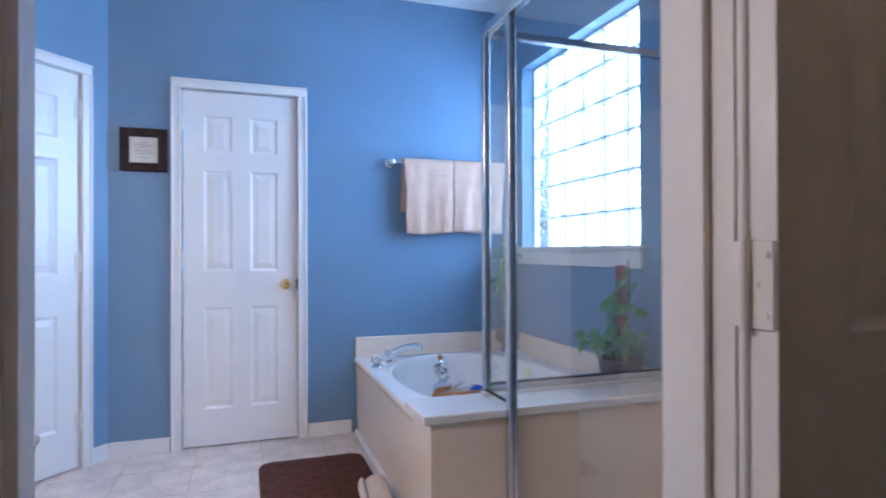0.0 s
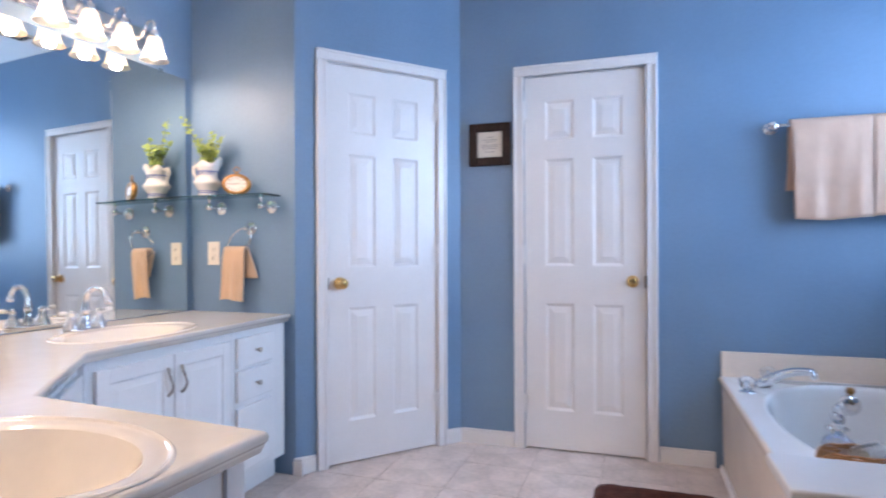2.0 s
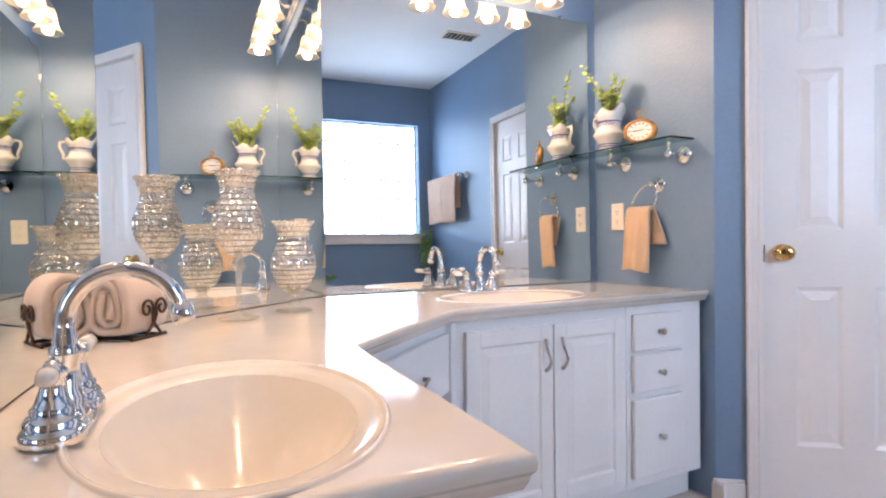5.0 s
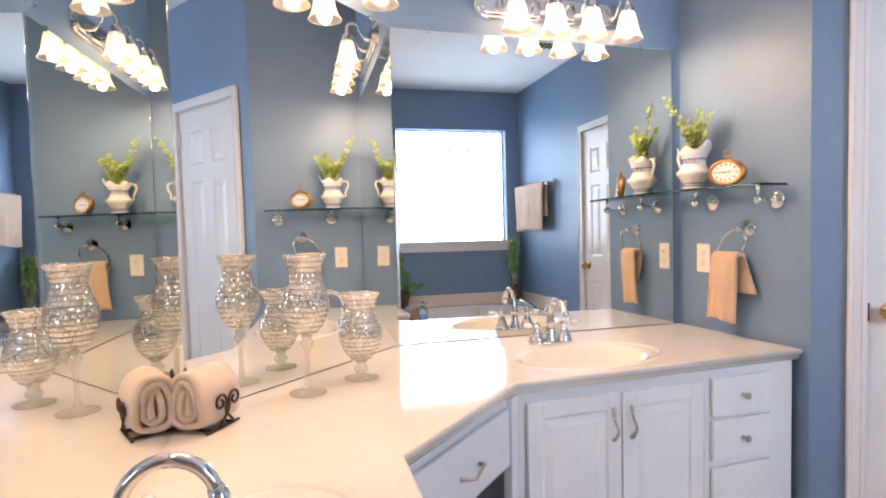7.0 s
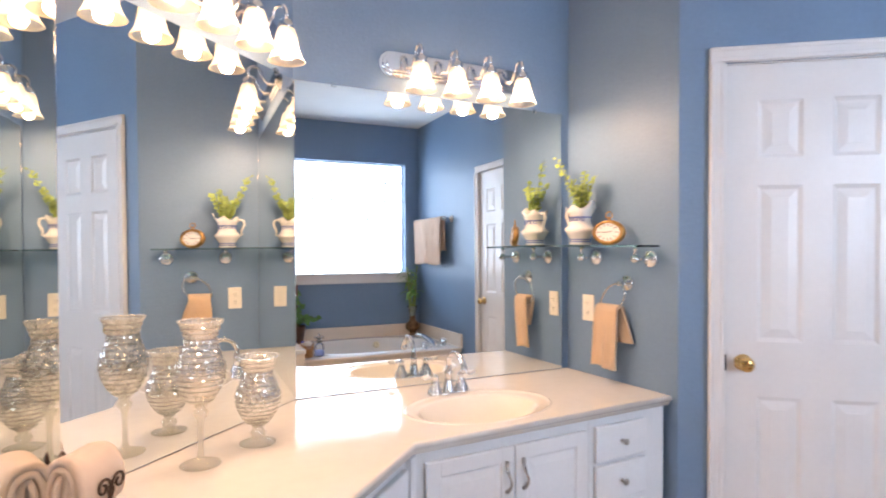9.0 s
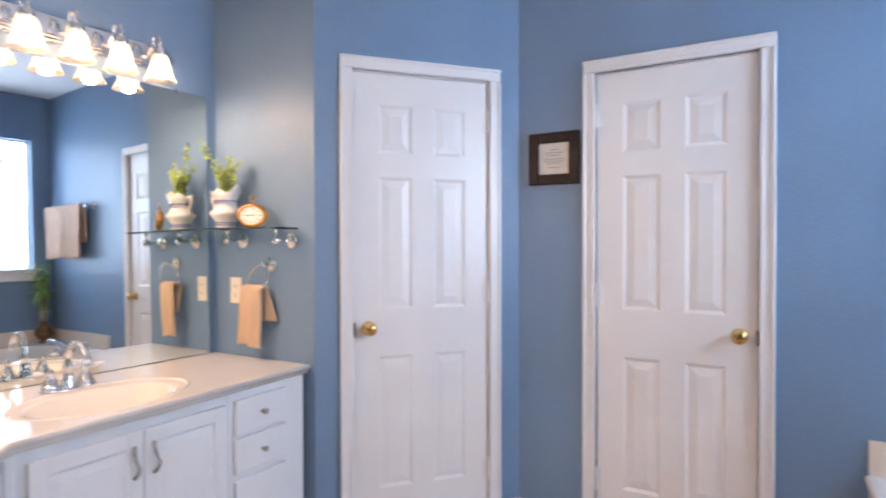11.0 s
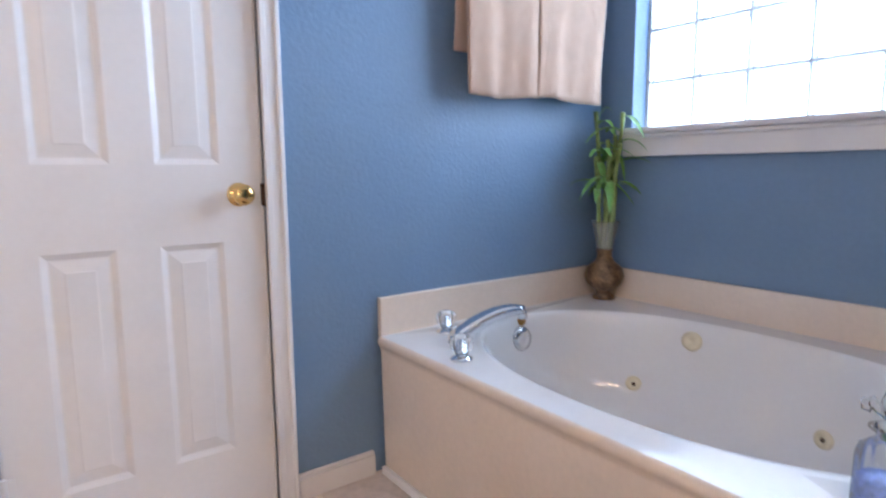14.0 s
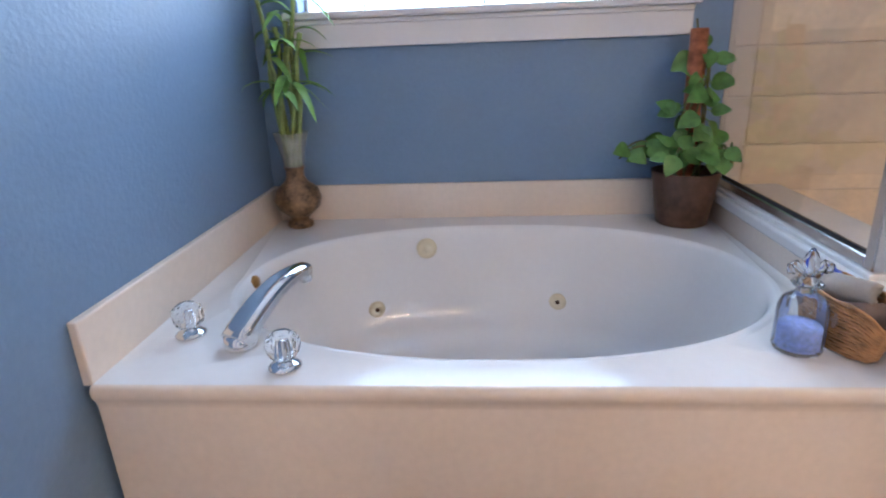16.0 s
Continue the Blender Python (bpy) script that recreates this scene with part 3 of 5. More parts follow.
def inset_outline(pts, d):
    """Outline moved inwards (counter-clockwise outline) by d."""
    out = []
    n = len(pts)
    for k in range(n):
        p0, p1, p2 = Vector(pts[k - 1]), Vector(pts[k]), Vector(pts[(k + 1) % n])
        a, b = (p1 - p0).normalized(), (p2 - p1).normalized()
        na, nb = Vector((-a.y, a.x)), Vector((-b.y, b.x))
        s = (na + nb) / (1 + na.dot(nb))
        out.append(tuple(p1 + s * d))
    return out


counter = thing("vanity_worktop", pose(0, 0, 0), "glossy cream cultured marble vanity top with two moulded basins", "worktop")
bm = bmesh.new()
prof = [(0.012, CT), (0.005, CT - 0.001), (0.0015, CT - 0.004), (0.0, CT - 0.010), (0.001, CT - 0.017), (0.005, CT - 0.022), (0.0055, CT - 0.026), (0.010, CB)]
rings = []
for d, z in prof:
    rings.append([bm.verts.new((x, y, z)) for x, y in inset_outline(OUT, d)])
for a, b in zip(rings, rings[1:]):
    for k in range(len(a)):
        j = (k + 1) % len(a)
        bm.faces.new((a[j], a[k], b[k], b[j]))
basin_tops = []
for c, a, b, rot in (BASIN_W, BASIN_S):
    basin_tops.append([bm.verts.new((x, y, CT)) for x, y in ellipse(c, a + RING_A, b + RING_B, rot)])
fill_loops(bm, [rings[0]] + basin_tops)
for (c, a, b, rot), top in zip((BASIN_W, BASIN_S), basin_tops):
    prev = top
    for da, db, dz in ((0.97, 0.97, 0.0018), (0.93, 0.93, 0.0032), (0.88, 0.88, 0.0036), (0.82, 0.82, 0.0022), (0.77, 0.77, -0.0006), (0.70, 0.70, -0.0020), (0.50, 0.50, -0.0030), (0.32, 0.32, -0.0040), (0.20, 0.20, -0.0052), (0.10, 0.10, -0.0070), (0.0, 0.0, -0.0095)):
        ring = [bm.verts.new((x, y, CT + dz)) for x, y in ellipse(c, a + RING_A * da, b + RING_B * db, rot)]
        for k in range(48):
            j = (k + 1) % 48
            bm.faces.new((prev[k], prev[j], ring[j], ring[k]))
        prev = ring
bmesh.ops.recalc_face_normals(bm, faces=bm.faces)
top_ob = part("top", bm, M_COUNTER, counter, smooth=False)
for f in top_ob.data.polygons:
    f.use_smooth = f.normal.z < 0.99999
for n, (c, a, b, rot) in enumerate((BASIN_W, BASIN_S)):
    bm = bmesh.new()
    prev = None
    for q in range(13):
        t = q / 12
        s = 1 - 0.90 * t
        z = CT - 0.0095 - 0.125 * (1 - s ** 2.2)
        ring = [bm.verts.new((x, y, z)) for x, y in ellipse(c, a * s, b * s, rot)]
        if prev:
            for k in range(48):
                j = (k + 1) % 48
                bm.faces.new((prev[k], prev[j], ring[j], ring[k]))
        prev = ring
    bm.faces.new(prev)
    bmesh.ops.recalc_face_normals(bm, faces=bm.faces)
    bmesh.ops.reverse_faces(bm, faces=bm.faces) if sum(f.normal.z for f in bm.faces) < 0 else None
    bo = part("basin", bm, M_BASIN, counter, "smooth oval basin", True)
    part("drain", lathe([(0, 0), (0.021, 0), (0.021, 0.003), (0.016, 0.004), (0.012, 0.002), (0, 0.002)], 20), M_CHROME, bo, "chrome drain", True, pose(c[0], c[1], CT - 0.1332))


def cab_door(e, m, x0, z0, x1, z1, handle=None, pull="bar"):
    """Raised-panel door or drawer front; local front faces -y."""
    d = part("door" if pull != "knob" else "drawer", add_front(x0, z0, x1, z1, pull != "knob"), M_CAB, e, m=m)
    if pull == "bar" and handle:
        hx, hz = handle
        pts = []
        for k in range(15):
            t = k / 14
            off = 0.007 * math.sin(2 * math.pi * t)
            out = -0.018 - 0.020 * math.sin(math.pi * t) ** 0.6
            pts.append((hx + off, out, hz - 0.048 + 0.096 * t))
        rad = [0.0035 + 0.0022 * abs(math.cos(math.pi * k / 14)) for k in range(15)]
        hb = tube(pts, rad, 10)
        for z in (hz - 0.046, hz + 0.046):
            add_tube(hb, [(hx, -0.016, z), (hx, -0.024, z)], 0.0055, 10)
        part("handle", hb, M_NICKEL, d, "curved brushed nickel pull", True)
    if pull == "knob" and handle:
        hx, hz = handle
        kb = lathe([(0, 0), (0.007, 0), (0.0055, 0.004), (0.005, 0.012), (0.009, 0.016), (0.0115, 0.020), (0.010, 0.025), (0.004, 0.027), (0, 0.027)], 20)
        part("knob", kb, M_NICKEL, d, "brushed nickel knob", True, pose(hx, -0.016, hz, 90, 0, 0))
    return d


def add_front(x0, z0, x1, z1, raised=True):
    """Slab front, or a frame of stiles and rails round a raised field."""
    bm = bmesh.new()
    th = 0.017
    if not raised:
        return add_box(bm, x0, -th, z0, x1, -0.001, z1, 0.005, 2)
    f = 0.048
    add_box(bm, x0 + 0.002, -th + 0.0072, z0 + 0.002, x1 - 0.002, -0.001, z1 - 0.002)
    add_box(bm, x0, -th, z0, x0 + f, -0.0015, z1, 0.003, 2)
    add_box(bm, x1 - f, -th, z0, x1, -0.0015, z1, 0.003, 2)
    add_box(bm, x0 + f - 0.001, -th + 0.0002, z0, x1 - f + 0.001, -0.0015, z0 + f, 0.003, 2)
    add_box(bm, x0 + f - 0.001, -th + 0.0002, z1 - f, x1 - f + 0.001, -0.0015, z1, 0.003, 2)
    return add_raised_panel(bm, x0 + f - 0.002, z0 + f - 0.002, x1 - f + 0.002, z1 - f + 0.002, -th + 0.0012, 0.0052, 0.006, 0.020)


def add_open_carcass(bm, w, d, z0, z1):
    """Cabinet box of boards, open at the top so that a basin can hang in it."""
    add_box(bm, 0, 0.0, z0, w, 0.018, z1, 0.0015, 1)
    add_box(bm, 0, 0.0182, z0, 0.016, d, z1)
    add_box(bm, w - 0.016, 0.0182, z0, w, d, z1)
    add_box(bm, 0.0162, 0.0182, z0, w - 0.0162, d, z0 + 0.016)


def carcass(name, m, w, d, z0, z1, label, basin=False):
    e = thing(name, m, label, "vanity cabinet", "vanity cabinets")
    bm = bmesh.new()
    if basin:
        add_open_carcass(bm, w, d, z0, z1)
    else:
        add_box(bm, 0, 0.0, z0, w, d, z1, 0.0015, 1)
    add_box(bm, 0.0, 0.055, 0.0, w, d - 0.01, z0 - 0.0002)
    part("body", bm, M_CAB, e)
    return e


# far run: double doors under the basin, then a stack of drawers
ca = carcass("vanity_cabinet", along((0.592, 0.985), (0.592, 2.04)), 0.675, 0.552, 0.105, CB - 0.001, "white raised-panel vanity cabinet under the far basin", True)
cab_door(ca, None, 0.035, 0.145, 0.348, 0.698, (0.318, 0.605))
cab_door(ca, None, 0.353, 0.145, 0.655, 0.698, (0.383, 0.605))
cb = carcass("vanity_drawer_unit", along((0.592, 1.661), (0.592, 2.04)), 0.379, 0.552, 0.105, CB - 0.001, "white drawer unit with three drawers beside the wall")
for z0, z1 in ((0.575, 0.702), (0.432, 0.562), (0.138, 0.408)):
    cab_door(cb, None, 0.022, z0, 0.268, z1, (0.145, (z0 + z1) / 2), "knob")
# corner: one drawer above an open knee space
cc = thing("vanity_corner_drawer", along(IN1, IN2), "white drawer over the open knee space of the vanity corner", "vanity drawer", "vanity cabinets")
LC = span(IN1, IN2)
bm = box(0.012, 0.022, 0.535, LC - 0.012, 0.42, CB - 0.001, 0.001, 1)
part("body", bm, M_CAB, cc)
part("stile", box(LC - 0.026, 0.004, 0.0, LC + 0.014, 0.030, CB - 0.002, 0.001, 1), M_CAB, cc)
part("stile", box(-0.014, 0.004, 0.0, 0.026, 0.030, CB - 0.002, 0.001, 1), M_CAB, cc)
dd = part("drawer", box(0.04, 0.004, 0.548, LC - 0.04, 0.021, 0.708, 0.005, 2), M_CAB, cc)
part("handle", tube([(LC / 2 - 0.05, 0.003, 0.625), (LC / 2 - 0.045, -0.016, 0.628), (LC / 2 - 0.02, -0.024, 0.620), (LC / 2 + 0.02, -0.022, 0.634), (LC / 2 + 0.045, -0.014, 0.628), (LC / 2 + 0.05, 0.003, 0.625)], [0.006, 0.005, 0.004, 0.004, 0.005, 0.006], 10), M_NICKEL, dd, "curved brushed nickel pull", True)
# near run: panelled end towards the entrance
sa, sb2 = (1.562, 0.474), (1.000, 0.520)
cd = thing("vanity_cabinet", along(sa, sb2), "white vanity cabinet under the near basin with a panelled end", "vanity cabinet", "vanity cabinets")
LS = span(sa, sb2)
bm = bmesh.new()
add_open_carcass(bm, LS, 0.40, 0.105, CB - 0.001)
add_box(bm, 0.0, 0.055, 0, LS, 0.35, 0.1048)
part("body", bm, M_CAB, cd)
part("end_stile", box(-0.008, 0.002, 0.105, -0.0002, 0.042, CB - 0.001, 0.001, 1), M_CAB, cd)
part("end_panel", box(-0.004, 0.050, 0.105, -0.0002, 0.34, CB - 0.001, 0.001, 1), M_CAB, cd)
cab_door(cd, None, 0.03, 0.145, LS / 2 - 0.003, 0.698, (LS / 2 - 0.03, 0.6))
cab_door(cd, None, LS / 2 + 0.003, 0.145, LS - 0.03, 0.698, (LS / 2 + 0.03, 0.6))


# ---- basin taps ----
def centreset_tap(m, label):
    e = thing("basin_tap", m @ Matrix.Diagonal((0.97, 0.90, 0.90, 1.0)), label, "tap", "basin taps")
    bb = bmesh.new()
    add_lathe(bb, [(0, 0), (0.030, 0), (0.030, 0.006), (0.024, 0.010), (0, 0.010)], 28)
    for v in bb.verts:
        v.co.x *= 2.9 if abs(v.co.x) > 1e-6 else 1
    part("base_plate", bb, M_CHROME, e, smooth=True)
    pts = [(0, 0.0, 0.010), (0, 0.0, 0.10)] + [tuple(p) for p in arc((0, -0.062, 0.118), 0.062, 0, 165, 18, (0, 1, 0), (0, 0, 1))]
    last = pts[-1]
    pts.append((0, last[1] - 0.002, last[2] - 0.012))
    sp = tube(pts, [0.0135] * 2 + [0.0105] * (len(pts) - 2), 16)
    add_lathe(sp, [(0.0245, 0.008), (0.0245, 0.018), (0.020, 0.024), (0.021, 0.034), (0.016, 0.042), (0.0145, 0.075), (0.0165, 0.082), (0.0165, 0.090), (0.0125, 0.096), (0.0105, 0.12)], 24)
    part("spout", sp, M_CHROME, e, "high-arched chrome spout", True)
    d = Vector((0, last[1] - pts[-3][1], last[2] - pts[-3][2])).normalized()
    a = Vector(last) - d * 0.004
    part("aerator", tube([a, a + d * 0.012, a + d * 0.020, a + d * 0.026], [0.0115, 0.014, 0.015, 0.012], 18), M_CHROME, e, smooth=True)
    for s in (-1, 1):
        x = s * 0.058
        hb = lathe([(0.031, 0.002), (0.032, 0.012), (0.029, 0.016), (0.027, 0.017), (0.028, 0.024), (0.025, 0.029), (0.021, 0.031), (0.022, 0.037), (0.018, 0.041), (0.013, 0.056), (0.0105, 0.067), (0.014, 0.072), (0.014, 0.078), (0.009, 0.082), (0.006, 0.087), (0, 0.089)], 24)
        h = part("handle", hb, M_CHROME, e, smooth=True, m=pose(x, 0, 0))
        lv = tube([(s * 0.006, 0, 0.075), (s * 0.022, -0.002, 0.076), (s * 0.028, -0.003, 0.077)], [0.006, 0.007, 0.009], 14)
        part("lever", lv, M_CHROME, h, smooth=True)
        gp = tube([(s * 0.026, -0.003, 0.077), (s * 0.036, -0.004, 0.078), (s * 0.052, -0.006, 0.080), (s * 0.060, -0.006, 0.081)], [0.0085, 0.0105, 0.0098, 0.005], 14)
        part("grip", gp, M_PORC, h, "white porcelain lever grip", True)
    return e


centreset_tap(pose(0.185, 1.335, CT + 0.0005, 0, 0, 90), "chrome high-arc basin tap with white porcelain levers at the far basin")
centreset_tap(pose(1.284, 0.124, CT + 0.0005, 0, 0, 174), "chrome high-arc basin tap with white porcelain levers at the near basin")


# ---- vanity lights ----
def vanity_light(p, q, s0, z, label):
    """Four bell shades on a chrome bar; local x along the wall, front towards -y."""
    e = thing("vanity_light", along(p, q) @ pose(s0, 0, z), label, "wall lamp", "vanity lights")
    L = 0.62
    bb = bmesh.new()
    for dx, dz, y in ((0.0, 0.0, -0.012), (0.012, 0.012, -0.020), (0.024, 0.024, -0.026)):
        hh = 0.052 - dz
        outline = []
        for k in range(13):
            a = radians(90 + 180 * k / 12)
            outline.append((-L / 2 + hh * math.cos(a) + dx * 0.2, hh * math.sin(a)))
        for k in range(13):
            a = radians(-90 + 180 * k / 12)
            outline.append((L / 2 + hh * math.cos(a) - dx * 0.2, hh * math.sin(a)))
        lo = [bb.verts.new((x, 0.0 if dx == 0 else y + 0.008, w)) for x, w in outline]
        hi = [bb.verts.new((x * 0.995, y, w * 0.96)) for x, w in outline]
        for k in range(len(lo)):
            j = (k + 1) % len(lo)
            bb.faces.new((lo[k], lo[j], hi[j], hi[k]))
        bb.faces.new(hi)
    bmesh.ops.recalc_face_normals(bb, faces=bb.faces)
    part("back_plate", bb, M_CHROME, e, "polished chrome back plate")
    for k in range(4):
        x = -0.2325 + 0.155 * k
        ab = tube([(x, -0.02, -0.015), (x, -0.05, 0.0), (x, -0.072, 0.030)] + [tuple(v) for v in arc((x, -0.098, 0.035), 0.026, 0, 180, 8, (0, 1, 0), (0, 0, 1))] + [(x, -0.124, 0.010)], 0.0065, 10)
        add_lathe(ab, [(0.0, 0.014), (0.020, 0.014), (0.023, 0.008), (0.0, 0.006)], 18, centre=(x, -0.026, -0.02))
        add_lathe(ab, [(0.008, 0.014), (0.020, 0.008), (0.024, -0.004), (0.025, -0.022), (0.022, -0.024)], 20, centre=(x, -0.124, 0.0))
        part("arm", ab, M_CHROME, e, "curved chrome arm and socket cup", True)
        prof = [(0.024, -0.016), (0.030, -0.030), (0.034, -0.048), (0.0365, -0.070), (0.040, -0.088), (0.046, -0.104), (0.055, -0.118), (0.058, -0.122), (0.0565, -0.1225), (0.052, -0.1175)]
        sh = part("shade", lathe(prof, 72, ribs=36, rib=0.012), M_SHADE, e, "frosted ribbed bell glass, lit", True, pose(x, -0.124, 0))
        bl = part("bulb", lathe([(0.0, -0.100), (0.012, -0.098), (0.020, -0.088), (0.022, -0.076), (0.017, -0.058), (0.011, -0.040), (0.011, -0.022)], 20), M_BULB, sh, "lit frosted bulb", True)
        c = e.matrix_world @ Vector((x, -0.124, -0.112))
        bulb_lamp("vanity_bulb_light", c, BULB_WATTS, BULB_COLOUR)
    return e


FZ = 2.040
vanity_light(W0, W1, 1.485 - W0[1], FZ, "chrome lamp bar, four lit bell shades, above the far mirror")
vanity_light(S0, W0, span(S0, W0) / 2, FZ, "chrome lamp bar, four lit bell shades, above the corner mirror")
vanity_light(S1, S0, span(S1, S0) / 2, FZ, "chrome lamp bar, four lit bell shades, above the near mirror")

# ---- tub ----
TX0, TX1, TY0, TY1, TZ = 2.556, 3.616, 1.334, 2.745, 0.457
tub = thing("bathtub", pose(0, 0, 0), "white oval whirlpool bathtub in a cream panelled corner deck", "bathtub")
BC, BA, BB = (3.067, 2.020), 0.418, 0.628


def super_pt(t, a, b, n=2.25):
    c, s = math.cos(t), math.sin(t)
    return (BC[0] + a * math.copysign(abs(c) ** (2 / n), c), BC[1] + b * math.copysign(abs(s) ** (2 / n), s))


NS = 96
bm = bmesh.new()
outer = []
r = 0.012
for x, y in ((TX0 + r, TY0), (TX1, TY0), (TX1, TY1), (TX0 + r, TY1)):
    outer.append(bm.verts.new((x, y, TZ - 0.0035 if x < 3 else TZ)))
rim = [bm.verts.new((*super_pt(2 * math.pi * k / NS, BA + 0.022, BB + 0.022), TZ)) for k in range(NS)]
fill_loops(bm, [outer, rim])
prev = rim
for da, dz in ((0.014, 0.004), (0.006, 0.004), (0.0, 0.0), (-0.006, -0.012), (-0.012, -0.05), (-0.024, -0.13), (-0.042, -0.22), (-0.070, -0.30), (-0.12, -0.345), (-0.19, -0.358), (-0.30, -0.362)):
    sx = 1.0
    ring = [bm.verts.new((*super_pt(2 * math.pi * k / NS, BA + da, BB + da * 1.25), TZ + dz)) for k in range(NS)]
    for k in range(NS):
        j = (k + 1) % NS
        bm.faces.new((prev[k], prev[j], ring[j], ring[k]))
    prev = ring
bm.faces.new(prev)
bmesh.ops.recalc_face_normals(bm, faces=bm.faces)
if sum(f.normal.z * f.calc_area() for f in bm.faces) < 0:
    bmesh.ops.reverse_faces(bm, faces=bm.faces)
shell = part("shell", bm, M_TUB, tub)
for f in shell.data.polygons:
    f.use_smooth = f.normal.z < 0.9999
# front panel with its rolled nose and lower reveal
bm = bmesh.new()
nose = [(TX0 + r, TZ - 0.0035), (TX0 + 0.0055, TZ - 0.0045), (TX0 + 0.0018, TZ - 0.009), (TX0, TZ - 0.016), (TX0 + 0.0008, TZ - 0.023), (TX0 + 0.0035, TZ - 0.030), (TX0 + 0.0070, TZ - 0.035), (TX0 + 0.0095, TZ - 0.041), (TX0 + 0.0120, TZ - 0.050), (TX0 + 0.020, 0.0)]
rows = [[bm.verts.new((x, y, z)) for x, z in nose] for y in (TY0, TY1)]
for k in range(len(nose) - 1):
    bm.faces.new((rows[0][k], rows[0][k + 1], rows[1][k + 1], rows[1][k]))
bmesh.ops.recalc_face_normals(bm, faces=bm.faces)
apron = part("apron", bm, M_APRON, tub, "cream front panel with rolled top edge")
for f in apron.data.polygons:
    f.use_smooth = f.area < 0.1
part("kick_strip", box(TX0 + 0.004, TY0, 0.0, TX0 + 0.0195, TY1, 0.028, 0.004, 2), M_TRIM, tub, "narrow white base strip")
SPL = TZ + 0.118
bm = box(TX0 + 0.012, TY1, TZ - 0.008, TX1 + 0.003, 2.7645, SPL, 0.004, 2)
part("splashback", bm, M_APRON, tub)
bm = box(TX1 - 0.016, TY0, TZ - 0.002, TX1 + 0.0035, TY1 - 0.0005, SPL, 0.004, 2)
part("splashback", bm, M_APRON, tub)
# fittings
jb = [(0, 0), (0.026, 0), (0.026, 0.004), (0.022, 0.008), (0.010, 0.010), (0.007, 0.006), (0, 0.006)]
for (y, z, s) in ((2.382, 0.222, 1.05), (1.835, 0.222, 1.05), (2.212, 0.398, 1.25)):
    t0 = math.asin(max(-1, min(1, (y - BC[1]) / (BB - 0.03))))
    px, py = super_pt(t0 if abs(t0) < 1.5 else t0, BA - 0.046 if z < 0.3 else BA - 0.013, BB - 0.05)
    ang = math.degrees(math.atan2((py - BC[1]) / BB ** 2, (px - BC[0]) / BA ** 2))
    jj = part("jet", lathe(jb, 24), M_JET, tub, "aged cream whirlpool jet", True, Matrix.Translation((px, py, z)) @ Euler((0, 0, radians(ang))).to_matrix().to_4x4() @ Euler((0, radians(-90 + 8), 0)).to_matrix().to_4x4() @ Matrix.Scale(s, 4))
    if z < 0.3:
        # flat dark disc gives the jet mouth its shade by colour
        part("nozzle", lathe([(0, 0.0075), (0.0062, 0.0075), (0.0066, 0.0068)], 14), M_IRON, jj, "dark disc for the shade in the nozzle", True)
part("overflow_plate", lathe([(0, 0.012), (0.018, 0.012), (0.034, 0.009), (0.038, 0.003), (0.038, -0.004)], 28), M_CHROME, tub, "round chrome overflow plate", True, pose(3.060, 2.630, 0.384, 90 - 8, 0, 0) @ Matrix.Scale(1.15, 4))
part("jet_control", lathe([(0, 0.012), (0.012, 0.012), (0.016, 0.008), (0.017, 0.0)], 20), M_GOLD, tub, "small brass air control", True, pose(3.068, 2.642, 0.444, 82, 0, 0))

tapset = thing("tub_filler", pose(0, 0, TZ), "chrome deck tub filler with two crystal knobs", "tap")
pts = []
for k in range(13):
    t = k / 12
    pts.append((2.695 + 0.185 * t, 2.532 - 0.092 * t, 0.014 + 0.082 * math.sin(t * math.pi * 0.56) ** 0.9))
sp = bmesh.new()
flat = Vector((0.085, 0.205, 0)).normalized()
prev = None
for k, p in enumerate(pts):
    t = k / 12
    dd_ = (Vector(pts[min(k + 1, 12)]) - Vector(pts[max(k - 1, 0)])).normalized()
    up_ = dd_.cross(flat) * -1
    wid = 0.0335 - 0.0125 * t ** 1.4
    thk = 0.024 - 0.010 * t
    ring_ = [sp.verts.new(Vector(p) + flat * wid * math.copysign(abs(math.cos(a)) ** 0.75, math.cos(a)) + up_ * thk * math.copysign(abs(math.sin(a)) ** 0.75, math.sin(a))) for a in [2 * math.pi * q / 24 for q in range(24)]]
    if prev:
        for q in range(24):
            sp.faces.new((prev[q], prev[(q + 1) % 24], ring_[(q + 1) % 24], ring_[q]))
    else:
        sp.faces.new(ring_[::-1])
    prev = ring_
sp.faces.new(prev)
add_lathe(sp, [(0.0, 0.0), (0.033, 0.0), (0.034, 0.006), (0.032, 0.012), (0.031, 0.026), (0.0, 0.030)], 28, centre=(2.706, 2.528, 0))
bmesh.ops.recalc_face_normals(sp, faces=sp.faces)
ex = Vector(pts[-1])
add_tube(sp, [ex + Vector((-0.006, 0.002, 0.0)), ex + Vector((0.002, 0, -0.026))], 0.0145, 16)
part("spout", sp, M_CHROME, tapset, "low arched chrome spout", True)
for x, y in ((2.752, 2.652), (2.625, 2.412)):
    k = part("escutcheon", lathe([(0, 0.0), (0.031, 0.0), (0.031, 0.004), (0.024, 0.009), (0.016, 0.013), (0.010, 0.018), (0.008, 0.050), (0, 0.052)], 28), M_CHROME, tapset, smooth=True, m=pose(x, y, 0))
    part("crystal_knob", lathe([(0, 0.0165), (0.016, 0.017), (0.027, 0.028), (0.031, 0.043), (0.029, 0.058), (0.017, 0.069), (0, 0.071)], 40, ribs=10, rib=0.05), M_CRYSTAL, k, "faceted clear acrylic knob")

